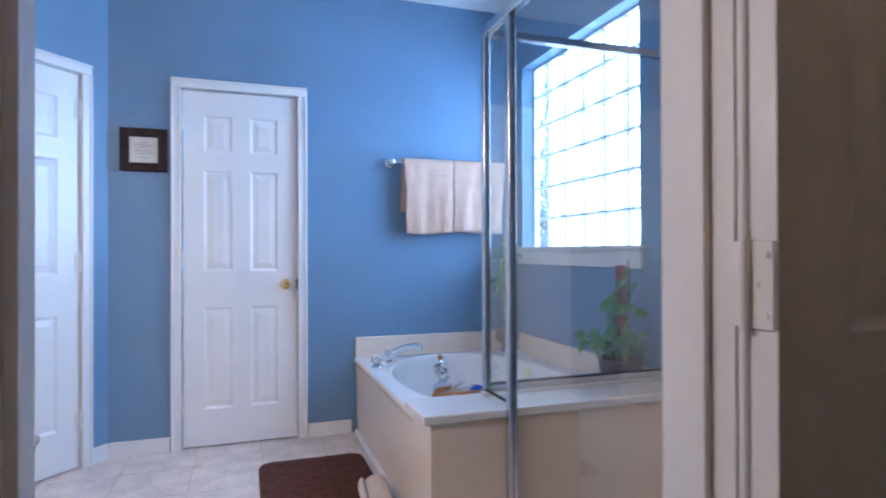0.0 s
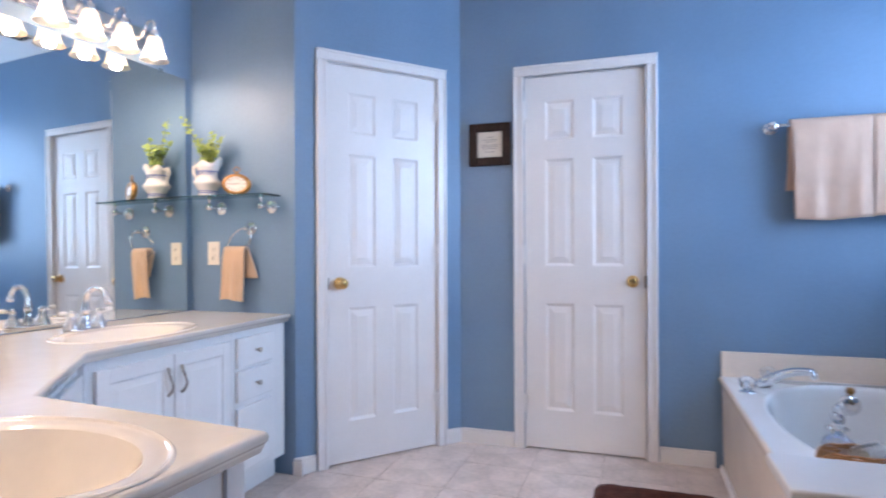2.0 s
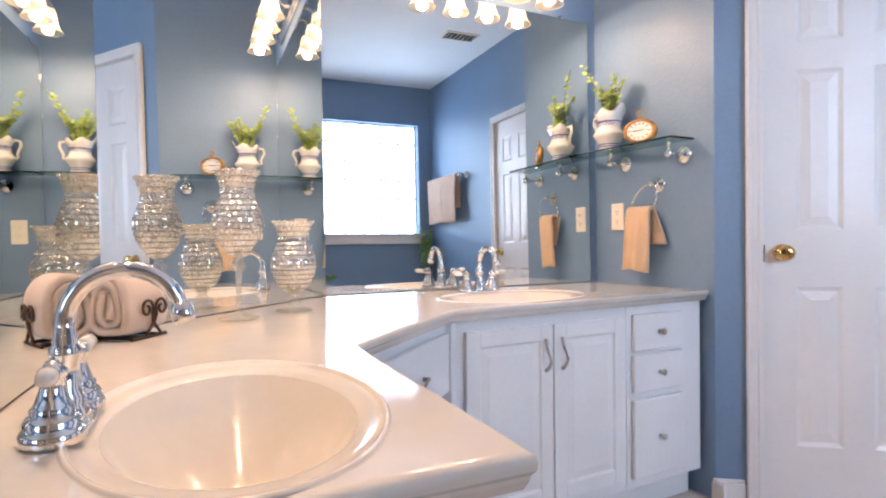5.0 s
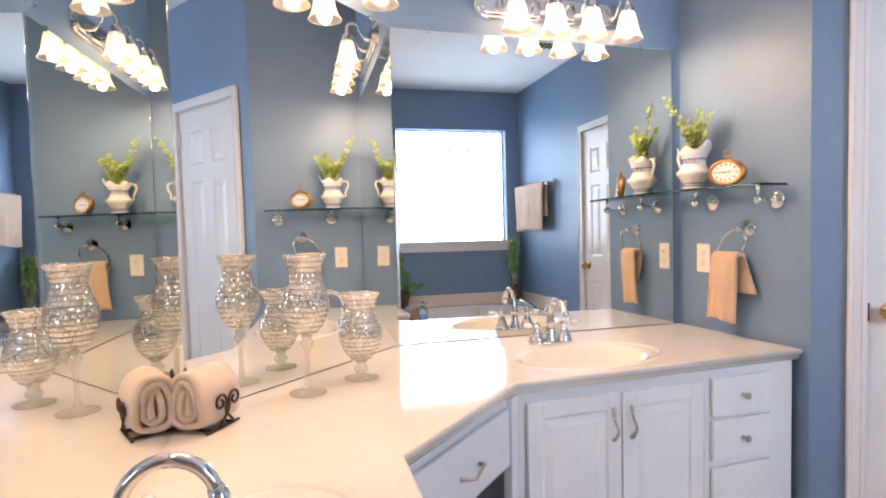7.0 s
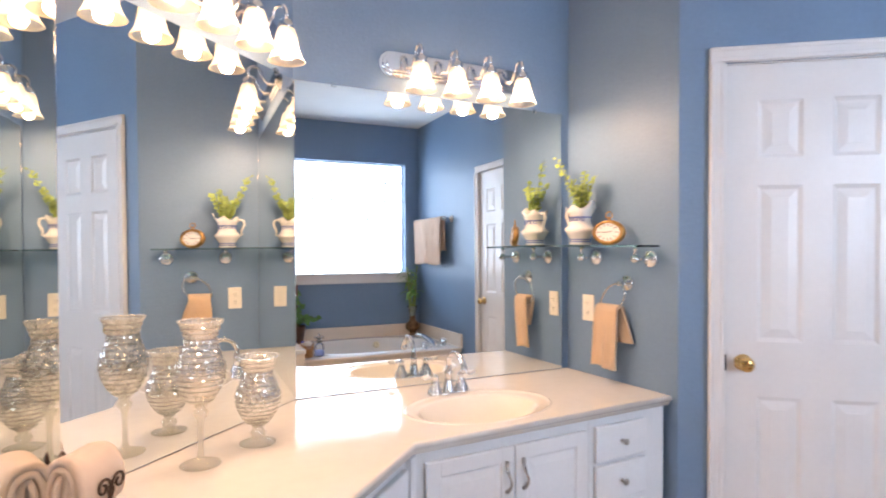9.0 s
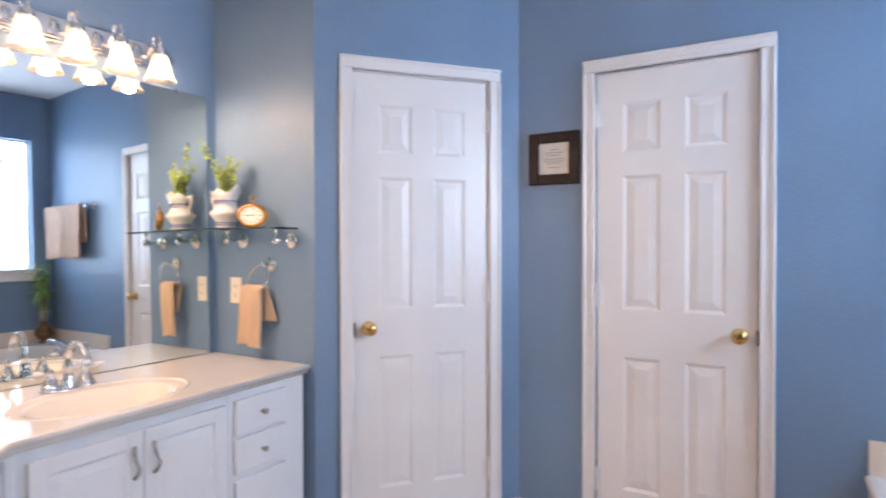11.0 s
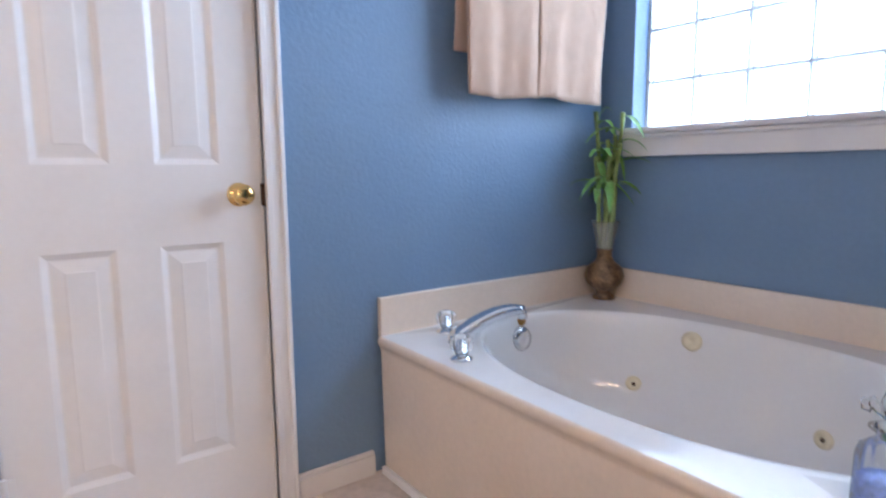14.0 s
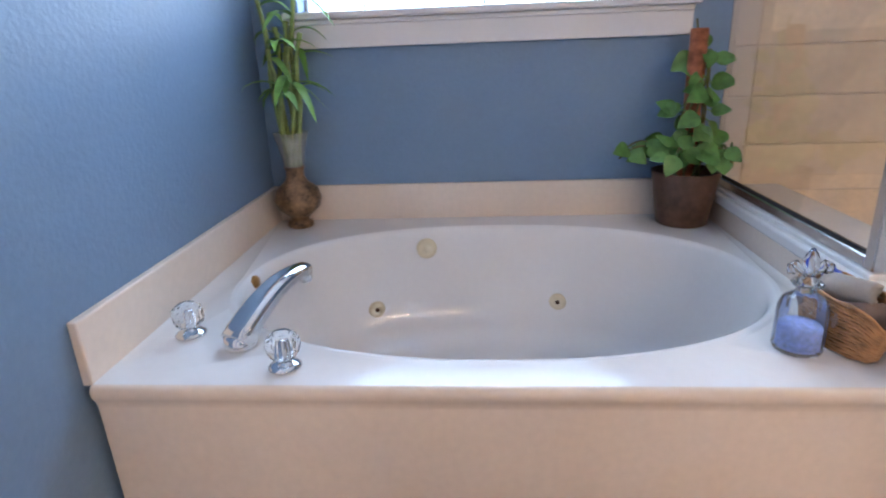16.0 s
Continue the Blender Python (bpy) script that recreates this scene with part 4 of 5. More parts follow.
# ---- shower ----
KY0, KY1 = 1.100, 1.3335
PX = 2.803
CAPZ = 0.550
knee = thing("shower_knee_wall", pose(0, 0, 0), "low cream panelled wall with a flat cap between tub and shower", "low wall", kind="structure")
part("body", box(TX0 - 0.036, KY0 + 0.012, 0, 3.6195, KY1, CAPZ - 0.032), M_APRON, knee)
cap = box(TX0 - 0.066, KY0 - 0.006, CAPZ - 0.032, 3.6195, KY1 + 0.004, CAPZ, 0.007, 3)
add_box(cap, PX - 0.02, KY1 - 0.055, CAPZ - 0.004, 3.6192, KY1 - 0.012, CAPZ + 0.012, 0.004, 2)
part("cap", cap, M_TUB, knee, "white rounded cap")
shower = thing("shower_enclosure", pose(0, 0, 0), "framed clear glass shower enclosure with satin aluminium posts", "shower enclosure")
HT = 1.90


def bar(name, a, b, w, d, lab=""):
    """Square aluminium bar between two points."""
    a, b = Vector(a), Vector(b)
    L = (b - a).length
    bm = box(-w / 2, -d / 2, 0, w / 2, d / 2, L, 0.003, 1)
    q = (b - a).to_track_quat("Z", "Y").to_matrix().to_4x4()
    return part(name, bm, M_ALU, shower, lab, m=Matrix.Translation(a) @ q)


zc = CAPZ + 0.0125
DY = KY1 - 0.034
bar("post", (PX, DY, zc), (PX, DY, HT), 0.030, 0.030)
bar("post", (PX, KY0 - 0.016, 0.0), (PX, KY0 - 0.016, HT), 0.034, 0.034)
bar("header", (PX, DY - 0.016, HT + 0.018), (PX, -0.088, HT + 0.018), 0.036, 0.036)
bar("header", (PX + 0.018, DY, HT + 0.018), (3.618, DY, HT + 0.018), 0.036, 0.030)
bar("sill_rail", (PX + 0.016, DY, zc + 0.012), (3.618, DY, zc + 0.012), 0.024, 0.026)
part("seal", box(PX + 0.016, DY - 0.004, zc + 0.0242, 3.617, DY + 0.004, zc + 0.032), M_SEAL, shower, "black rubber glazing seal")
part("seal", box(PX - 0.004, KY0 + 0.003, zc, PX + 0.004, DY - 0.016, zc + 0.010), M_SEAL, shower, "black rubber glazing seal")
for nm, bmx in (("pane", box(PX + 0.012, DY - 0.003, zc + 0.034, 3.615, DY + 0.003, HT + 0.001)),
                ("pane", box(PX - 0.003, KY0 + 0.003, zc + 0.011, PX + 0.003, DY - 0.017, HT - 0.001)), ("door_pane", box(PX - 0.003, 0.0, 0.14, PX + 0.003, KY0 - 0.036, HT - 0.004))):
    o = part(nm, bmx, M_GLASS, shower)
    o.visible_shadow = False
bar("post", (PX, -0.07, 0.12), (PX, -0.07, HT), 0.03, 0.03)
bar("sill_rail", (PX, KY0 - 0.034, 0.125), (PX, -0.088, 0.125), 0.024, 0.03)
solo("shower_curb", box(PX - 0.05, -0.088, 0, PX + 0.05, KY0 - 0.034, 0.112, 0.008, 2), M_APRON, "", "curb", kind="structure")
solo("shower_pan", box(PX + 0.05, -0.088, 0, 3.619, KY0 + 0.011, 0.05), M_TUB, "", "shower pan", kind="structure")
tilewall = thing("shower_wall_tile", pose(3.62, 0, 0), "tan ceramic wall tile of the shower with pale grout", "wall tile", kind="structure")
part("grout_bed", box(-0.008, -0.088, 0.05, -0.001, DY - 0.0, 2.12), M_APRON, tilewall)
ts, tw = 0.148, 0.61
tme = mesh_from("tile", box(-0.005, -tw / 2 + 0.001, -ts / 2 + 0.0018, 0.0, tw / 2 - 0.001, ts / 2 - 0.0018, 0.0018, 1), M_STILE)
for i in range(2):
    for j in range(13):
        o = new("tile", tme)
        o.parent = tilewall
        o.location = (-0.008, DY - 0.082 - tw * (i + 0.5), 0.084 + ts * (j + 0.5))
tt = mesh_from("edge_tile", box(-0.005, -0.034, -ts / 2 + 0.002, 0.0, 0.034, ts / 2 - 0.002, 0.002, 1), M_APRON)
for j in range(13):
    o = new("edge_tile", tt)
    o.parent = tilewall
    o.location = (-0.008, DY - 0.046, 0.084 + ts * (j + 0.5))
    if 0.084 + ts * (j + 0.5) < TZ:
        o.scale = (1, 0.9, 1)

# ---- soft goods ----


def sheet(bm, rows, uv_scale=1.0):
    """Grid surface from rows of points, with metre-like UVs."""
    uv = bm.loops.layers.uv.verify()
    vs = [[bm.verts.new(p) for p in r] for r in rows]
    for i in range(len(vs) - 1):
        for j in range(len(vs[0]) - 1):
            f = bm.faces.new((vs[i][j], vs[i][j + 1], vs[i + 1][j + 1], vs[i + 1][j]))
            f.smooth = True
            for lp, (a, b) in zip(f.loops, ((i, j), (i, j + 1), (i + 1, j + 1), (i + 1, j))):
                lp[uv].uv = (b * uv_scale / len(vs[0]), a * uv_scale / len(vs))
    return vs


def draped_towel(width, front, back, rad, thick, seed, folds=3.0, depth=0.012, flare=0.0, skew=0.0, slide=0.0):
    """Cloth over a bar along x; the front hangs on -y."""
    rng = random.Random(seed)
    ph = [rng.uniform(0, 6.28) for _ in range(4)]
    nu, path = 40, []
    for k in range(22):
        path.append((0.5 * 0 - rad, -front + front * k / 22, "f"))
    for k in range(9):
        a = math.pi - math.pi * k / 8
        path.append((rad * math.cos(a), rad * math.sin(a), "t"))
    for k in range(1, 16):
        path.append((rad, -back * k / 15, "b"))

    def surf(off):
        rows = []
        for (y, z, s) in path:
            row = []
            for i in range(nu + 1):
                u = i / nu
                drop = max(0.0, -z)
                grow = min(1.0, drop / max(front, 0.01)) ** 0.8
                w = depth * grow * (math.sin(folds * 2 * math.pi * u + ph[0]) + 0.5 * math.sin(folds * 4.3 * math.pi * u + ph[1] + drop * 5))
                x = (u - 0.5) * width * (1 + flare * grow) + 0.004 * grow * math.sin(9 * u + ph[2] + drop * 14) + drop * (slide if s == "b" else skew)
                o = off
                if s == "f":
                    row.append((x, y - o + w, z + 0.006 * grow * math.sin(folds * 3 * u + ph[3])))
                elif s == "t":
                    rr = (rad + o) / rad
                    row.append((x, y * rr, z * rr))
                else:
                    row.append((x, y + o + 0.4 * w, z))
            rows.append(row)
        return rows
    bm = bmesh.new()
    sheet(bm, surf(thick), 1.0)
    inner = surf(0.0)
    sheet(bm, [r[::-1] for r in inner], 1.0)
    a, b = surf(thick), inner
    for side in (0, -1):
        sheet(bm, [[r[side] for r in a], [r[side] for r in b]] if side else [[r[side] for r in b], [r[side] for r in a]], 1.0)
    sheet(bm, [a[0][::-1], b[0][::-1]])
    sheet(bm, [a[-1], b[-1]])
    bmesh.ops.remove_doubles(bm, verts=bm.verts, dist=1e-5)
    bmesh.ops.recalc_face_normals(bm, faces=bm.faces)
    return bm


# towel rail on the north wall
BX0, BX1, BZ, BY = 2.785, 3.525, 1.638, 2.698
rail = thing("towel_rail", pose(0, 0, 0), "chrome wall towel rail with round end roses", "towel rail")
part("bar", tube([(BX0, BY, BZ), (BX1, BY, BZ)], 0.0085, 14), M_CHROME, rail, smooth=True)
for x in (BX0, BX1):
    rb = lathe([(0, 0.0), (0.027, 0.0), (0.027, 0.004), (0.020, 0.012), (0.012, 0.020), (0.009, 0.032), (0.012, 0.046), (0.017, 0.056), (0.019, 0.067), (0.015, 0.079), (0.006, 0.085), (0, 0.086)], 24)
    part("rose", rb, M_CHROME, rail, smooth=True, m=pose(x, 2.7648, BZ, 90, 0, 0) @ Matrix.Diagonal((1.3, 1.3, 1.0, 1.0)))
for n, (x, w, f, b) in enumerate(((3.010, 0.318, 0.435, 0.30), (3.348, 0.352, 0.430, 0.33))):
    solo("bath_towel", draped_towel(w, f, b, 0.0150, 0.011, 11 + n, 1.6, 0.009, -0.05, 0.03 if n == 0 else -0.02, -0.05), M_TOWEL, "peach waffle bath towel folded over the chrome rail", "towel", "towels on the rail", m=pose(x, BY, BZ))

# ---- framed certificate ----
pic = thing("picture_frame", pose(1.422, 2.764, 1.645), "square dark mahogany frame with a cream certificate", "picture")
fw, fh, fb = 0.116, 0.116, 0.046
for nm, x0, z0, x1, z1 in (("side", -fw, -fh, -fw + fb, fh), ("side", fw - fb, -fh, fw, fh), ("side", -fw + fb, fh - fb, fw - fb, fh), ("side", -fw + fb, -fh, fw - fb, -fh + fb)):
    sbm = box(x0, -0.022, z0, x1, -0.001, z1, 0.005, 2)
    part(nm, sbm, M_FRAME, pic)
part("mat", box(-fw + fb, -0.009, -fh + fb, fw - fb, -0.004, fh - fb), M_MAT, pic)
for k, (w, z) in enumerate(((0.018, 0.040), (0.040, 0.026), (0.030, 0.014), (0.046, -0.002), (0.046, -0.012), (0.036, -0.022), (0.026, -0.040))):
    part("print_line", box(-w, -0.0095, z - 0.0016, w, -0.0088, z + 0.0016), M_INK, pic, "grey printed line")

# ---- glass shelf on the shelf wall ----
SY = W1[1]
shelf = thing("glass_shelf", pose(0.335, SY, 1.325), "clear green-edged glass shelf on chrome brackets", "shelf")
part("glass", box(-0.285, -0.150, 0.0, 0.238, -0.022, 0.008, 0.0015, 1), M_SHELF, shelf, "clear glass plate with green edge")
for x in (-0.118, 0.176):
    bb = lathe([(0, 0.0), (0.035, 0.0), (0.036, 0.004), (0.030, 0.011), (0.015, 0.018), (0.007, 0.020), (0.006, 0.060), (0.010, 0.068), (0.0155, 0.076), (0.017, 0.086), (0.0145, 0.096), (0.008, 0.103), (0, 0.105)], 24)
    b = part("bracket", bb, M_CHROME, shelf, "chrome bracket", True, pose(x, -0.0005, -0.046, 90, 0, 0))
    part("post", tube([(x, -0.086, -0.034), (x, -0.086, -0.014), (x, -0.086, -0.010), (x, -0.086, -0.0003)], [0.005, 0.005, 0.009, 0.009], 14), M_CHROME, shelf, smooth=True)

# ---- jug with greenery ----
jug = thing("ceramic_jug", pose(0.207, SY - 0.085, 1.3335) @ Matrix.Scale(1.13, 4), "white china jug with blue decoration holding green sprigs", "jug")
bm = lathe([(0, 0.0), (0.036, 0.0), (0.040, 0.006), (0.036, 0.014), (0.038, 0.024), (0.052, 0.044), (0.060, 0.056), (0.055, 0.064), (0.046, 0.072), (0.040, 0.088), (0.040, 0.102), (0.046, 0.120), (0.055, 0.138), (0.052, 0.138), (0.043, 0.120), (0.037, 0.100), (0.0, 0.090)], 40)
for v in bm.verts:
    if v.co.z > 0.115:
        a = math.atan2(v.co.y, v.co.x)
        k = (v.co.z - 0.115) / 0.023
        v.co.z += k * (0.010 * math.cos(5 * a) + 0.018 * max(0, math.cos(a)) ** 4)
        v.co.x *= 1 + k * 0.22 * max(0, math.cos(a)) ** 4
part("body", bm, M_PORC, jug, smooth=True)
part("handle", tube([(-0.040, 0, 0.122), (-0.058, 0, 0.134), (-0.074, 0, 0.130), (-0.078, 0, 0.110), (-0.068, 0, 0.090), (-0.062, 0, 0.076), (-0.066, 0, 0.062), (-0.056, 0, 0.056)], [0.005, 0.0055, 0.006, 0.006, 0.0055, 0.005, 0.005, 0.004], 10), M_PORC, jug, smooth=True)
for zz, rr in ((0.012, 0.0385), (0.104, 0.0412), (0.020, 0.0385)):
    part("blue_band", lathe([(rr + 0.0002, zz - 0.0022), (rr + 0.0014, zz), (rr + 0.0006 + 0.001 * (zz > 0.1), zz + 0.0022)], 40), M_PORCBLUE, jug, "blue painted band", True)
fl = bmesh.new()
for k in range(7):
    a = radians(-150 + k * 20)
    for q in range(5):
        t = q * 2 * math.pi / 5
        rr = 0.0405
        c = Vector((rr * math.cos(a), rr * math.sin(a), 0.096 + 0.006 * math.sin(t)))
        tang = Vector((-math.sin(a), math.cos(a), 0))
        c += tang * 0.006 * math.cos(t)
        bmesh.ops.create_icosphere(fl, subdivisions=1, radius=0.0026, matrix=Matrix.Translation(c))
part("blue_flowers", fl, M_PORCBLUE, jug, "blue painted flower sprig")


def leaf_disc(bm, at, normal, size, long=1.0, tip=None):
    """One small cupped leaf."""
    n = Vector(normal).normalized()
    u = (Vector(tip) - n * Vector(tip).dot(n)).normalized() if tip is not None else n.orthogonal().normalized()
    v = n.cross(u)
    at = Vector(at)
    c = bm.verts.new(at + u * size * long * 0.5 - n * size * 0.12)
    ring = []
    for k in range(7):
        a = 2 * math.pi * k / 7
        ring.append(bm.verts.new(at + u * size * long * (0.5 + 0.5 * math.cos(a)) + v * size * 0.5 * math.sin(a)))
    for k in range(7):
        bm.faces.new((c, ring[k], ring[(k + 1) % 7]))


rng = random.Random(5)
for n, (ax, ay, hgt, lean) in enumerate(((-0.95, -0.30, 0.160, 0.56), (-0.50, -0.35, 0.065, 0.80), (0.45, -0.15, 0.110, 0.60), (0.80, 0.1, 0.090, 0.80), (-0.7, 0.25, 0.085, 0.8), (0.1, -0.6, 0.060, 0.6), (0.25, 0.3, 0.080, 0.4))):
    pts = []
    for k in range(9):
        t = k / 8
        pts.append(Vector((1.25 * ax * lean * hgt * t ** 1.3, ay * lean * hgt * t ** 1.3, 0.100 + (1.2 * hgt + 0.045) * t)))
    st = part("sprig", tube(pts, [0.0018 * (1 - 0.6 * k / 8) for k in range(9)], 6), M_STEM, jug, "thin stem")
    lb = bmesh.new()
    for k in range(26):
        t = 0.34 + 0.66 * k / 25
        i = min(7, int(t * 8))
        p = pts[i].lerp(pts[i + 1], t * 8 - i)
        a = k * 2.4
        d = Vector((math.cos(a), math.sin(a), 0.4))
        leaf_disc(lb, p + d * 0.002, Vector((rng.uniform(-.5, .5), rng.uniform(-1, -.2), rng.uniform(0.2, 1))), rng.uniform(0.014, 0.021), 1.0, d)
    part("leaves", lb, M_LEAF, st, "small round yellow-green leaves")

# ---- pocket-watch clock ----
clock = thing("mantel_clock", pose(0.378, SY - 0.090, 1.3335, 0, 0, 26) @ Matrix.Scale(1.06, 4), "small gold oval clock shaped like a pocket watch", "clock")
mc = pose(0, 0, 0.047, 90 - 6, 0, 0)
oval = Matrix.Diagonal((1.32, 1.0, 1.0, 1.0))
cb_ = lathe([(0, 0.010), (0.034, 0.012), (0.0365, 0.0165), (0.041, 0.0175), (0.0465, 0.011), (0.048, 0.004), (0.048, -0.004), (0.042, -0.012), (0.0, -0.016)], 48)
bmesh.ops.transform(cb_, matrix=oval, verts=cb_.verts)
part("case", cb_, M_GOLD, clock, "gold beaded case", True, mc)
fb_ = lathe([(0, 0.0138), (0.0345, 0.0128), (0.0350, 0.0112)], 48)
bmesh.ops.transform(fb_, matrix=oval, verts=fb_.verts)
dial = part("dial", fb_, M_DIAL, clock, "ivory dial", m=mc)
for k in range(12):
    a = 2 * math.pi * k / 12
    part("hour_mark", box(-0.0017, 0.0225, 0.0128, 0.0017, 0.0315, 0.0146), M_INK, dial, "dark hour numeral", m=oval @ pose(0, 0, 0, 0, 0, -math.degrees(a)))
for ln, an in ((0.016, -80), (0.025, 92)):
    part("hand_pointer", box(-0.0013, -0.003, 0.0140, 0.0013, ln, 0.0152), M_DARK, dial, "dark pointer", m=pose(0, 0, 0, 0, 0, an))
part("crown", tube([(0, 0.0, 0.090), (0, 0, 0.096), (0, 0, 0.100), (0, 0, 0.106)], [0.005, 0.004, 0.007, 0.006], 12), M_GOLD, clock, smooth=True)
part("bow", tube(arc((0, 0, 0.113), 0.013, -70, 250, 18), 0.0022, 8), M_GOLD, clock, "gold ring bow", True)
part("foot", box(-0.018, -0.016, 0, 0.018, 0.016, 0.006, 0.002, 1), M_GOLD, clock)

# ---- towel ring and outlet ----
ring = thing("towel_ring", pose(0.392, SY, 1.177), "chrome towel ring with round wall rose", "towel ring")
part("rose", lathe([(0, 0.0), (0.034, 0.0), (0.035, 0.004), (0.029, 0.011), (0.014, 0.018), (0.008, 0.026), (0.010, 0.040), (0.012, 0.048), (0.008, 0.055), (0, 0.056)], 24), M_CHROME, ring, smooth=True, m=pose(0, -0.0005, 0, 90, 0, 0))
part("hoop", tube(arc((-0.030, -0.052, -0.066), 0.073, 0, 360, 40, (0.90, -0.10, 0), (0.40, 0, 0.90)), 0.0042, 10), M_CHROME, ring, "slender chrome hoop", True)
solo("hand_towel", draped_towel(0.108, 0.232, 0.125, 0.016, 0.013, 23, 1.3, 0.009, 0.14, -0.06, 0.34), M_HANDTOWEL, "golden peach hand towel hanging through the chrome ring", "towel", m=pose(0.350, SY - 0.056, 1.062, 0, 0, 4))
out = thing("wall_outlet", pose(0.172, SY, 1.056), "almond duplex wall outlet above the vanity", "outlet")
part("plate", box(-0.035, -0.006, -0.058, 0.035, -0.0005, 0.058, 0.0025, 2), M_OUTLET, out)
for z in (-0.020, 0.020):
    rc = lathe([(0, 0.0015), (0.0155, 0.0015), (0.0165, 0.0)], 20)
    r_ = part("receptacle", rc, M_OUTLET, out, m=pose(0, -0.006, z, 90, 0, 0))
    # no holes cut: dark chips carry the shade of the slots
    for x in (-0.006, 0.006):
        part("slot", box(x - 0.001, -0.0082, z - 0.003, x + 0.001, -0.0068, z + 0.006), M_DARK, out)
    part("slot", box(-0.002, -0.0082, z - 0.011, 0.002, -0.0068, z - 0.007), M_DARK, out)


# ---- mosaic hurricane candle holders ----
def hurricane(m, stem, h, rmax, label):
    """Silvered mosaic tulip on a glass stem; stem = stem height, h = bowl height."""
    e = thing("candle_holder", m, label, "candle holder", "mosaic candle holders")
    foot = [(0, 0.0), (0.048, 0.0), (0.050, 0.003), (0.030, 0.008), (0.012, 0.014)]
    if stem > 0.06:
        st_ = [(0.0075, 0.03), (0.0065, stem * 0.6), (0.009, stem - 0.036), (0.017, stem - 0.028), (0.019, stem - 0.018), (0.011, stem - 0.010), (0.016, stem)]
    else:
        st_ = [(0.013, stem - 0.034), (0.021, stem - 0.026), (0.021, stem - 0.016), (0.012, stem - 0.008), (0.018, stem)]
    part("stem", lathe(foot + st_ + [(0, stem)], 28), M_HAZE, e, "clear glass stem and foot", True)
    rows = 15
    prof = []
    for k in range(rows + 1):
        t = k / rows
        if t < 0.42:
            r_ = 0.018 + (rmax - 0.018) * math.sin(t / 0.42 * math.pi / 2) ** 0.75
        elif t < 0.80:
            q = (t - 0.42) / 0.38
            r_ = rmax - (rmax * 0.35) * (0.5 - 0.5 * math.cos(q * math.pi))
        else:
            q = (t - 0.80) / 0.20
            r_ = rmax * 0.65 + rmax * 0.23 * q ** 1.2
        prof.append((r_, stem + h * t))
    part("bowl", lathe([(r_ - 0.0022, z) for r_, z in prof], 40), M_BOWL, e, "silvered glass bowl", True)
    tb_ = bmesh.new()
    n = 26
    for k in range(rows):
        (r0, z0), (r1, z1) = prof[k], prof[k + 1]
        dz = (z1 - z0) * 0.13
        z0, z1 = z0 + dz, z1 - dz
        for q in range(n):
            a0 = 2 * math.pi * (q + 0.08 + 0.5 * (k % 2)) / n
            a1 = 2 * math.pi * (q + 0.92 + 0.5 * (k % 2)) / n
            if k >= rows - 3:
                a0, a1 = a0, a1
            vs = []
            am = (a0 + a1) / 2
            for a, r_, z in ((a0, r0, z0), (a1, r0, z0), (a1, r1, z1), (a0, r1, z1)):
                vs.append(tb_.verts.new((r_ * math.cos(a), r_ * math.sin(a), z)))
            cm = tb_.verts.new(((r0 + r1) / 2 * math.cos(am) * 1.02, (r0 + r1) / 2 * math.sin(am) * 1.02, (z0 + z1) / 2))
            for i in range(4):
                tb_.faces.new((vs[i], vs[(i + 1) % 4], cm))
    o = part("mosaic", tb_, M_SQUARES, e, "rows of small silvered glass squares")
    tagged(o, kind="stuff")
    rim_ = tube([(prof[-1][0] * math.cos(2 * math.pi * k / 40), prof[-1][0] * math.sin(2 * math.pi * k / 40), stem + h + 0.002 * math.cos(k * math.pi)) for k in range(41)], 0.002, 6, False)
    part("rim", rim_, M_MERCURY, e)
    return e


hurricane(pose(0.498, 0.426, CT + 0.0012), 0.153, 0.214, 0.0615, "tall silver mosaic glass candle holder on a slender stem")
hurricane(pose(0.402, 0.588, CT + 0.0012), 0.050, 0.196, 0.0625, "short silver mosaic glass candle holder on a clear foot")

# ---- rolled towels in an iron scroll rack ----


def rolled_towel(L, R, turns, seed):
    rng = random.Random(seed)
    n = 80
    prof = []
    for k in range(n + 1):
        t = k / n
        a = 2 * math.pi * turns * t
        rr = R * (0.26 + 0.74 * t)
        sq = 1 + 0.06 * math.cos(2 * a + 0.4)
        prof.append((rr * math.cos(a) * sq, rr * math.sin(a) * sq * 0.98))
    th = R * 0.20
    bm = bmesh.new()
    xs = [-L / 2 + L * i / 8 for i in range(9)]

    def col(off):
        rows = []
        for k, (y, z) in enumerate(prof):
            d = math.hypot(y, z)
            s = (d - off) / d
            rows.append([(x + 0.004 * math.sin(k * 0.35 + 1.7 * (x > 0)) * (abs(x) / (L / 2)) ** 4, y * s, z * s) for x in xs])
        return rows
    a, b = col(0.0), col(th)
    sheet(bm, a, 1.0)
    sheet(bm, [r[::-1] for r in b], 1.0)
    for side in (0, -1):
        rr = [[p[side], q[side]] for p, q in zip(a, b)]
        if side == 0:
            rr = [r[::-1] for r in rr]
        sheet(bm, rr, 1.0)
    sheet(bm, [a[-1][::-1], b[-1][::-1]])
    sheet(bm, [b[0], a[0]])
    bmesh.ops.remove_doubles(bm, verts=bm.verts, dist=1e-5)
    bmesh.ops.recalc_face_normals(bm, faces=bm.faces)
    lo = min(v.co.z for v in bm.verts)
    return bm, -lo


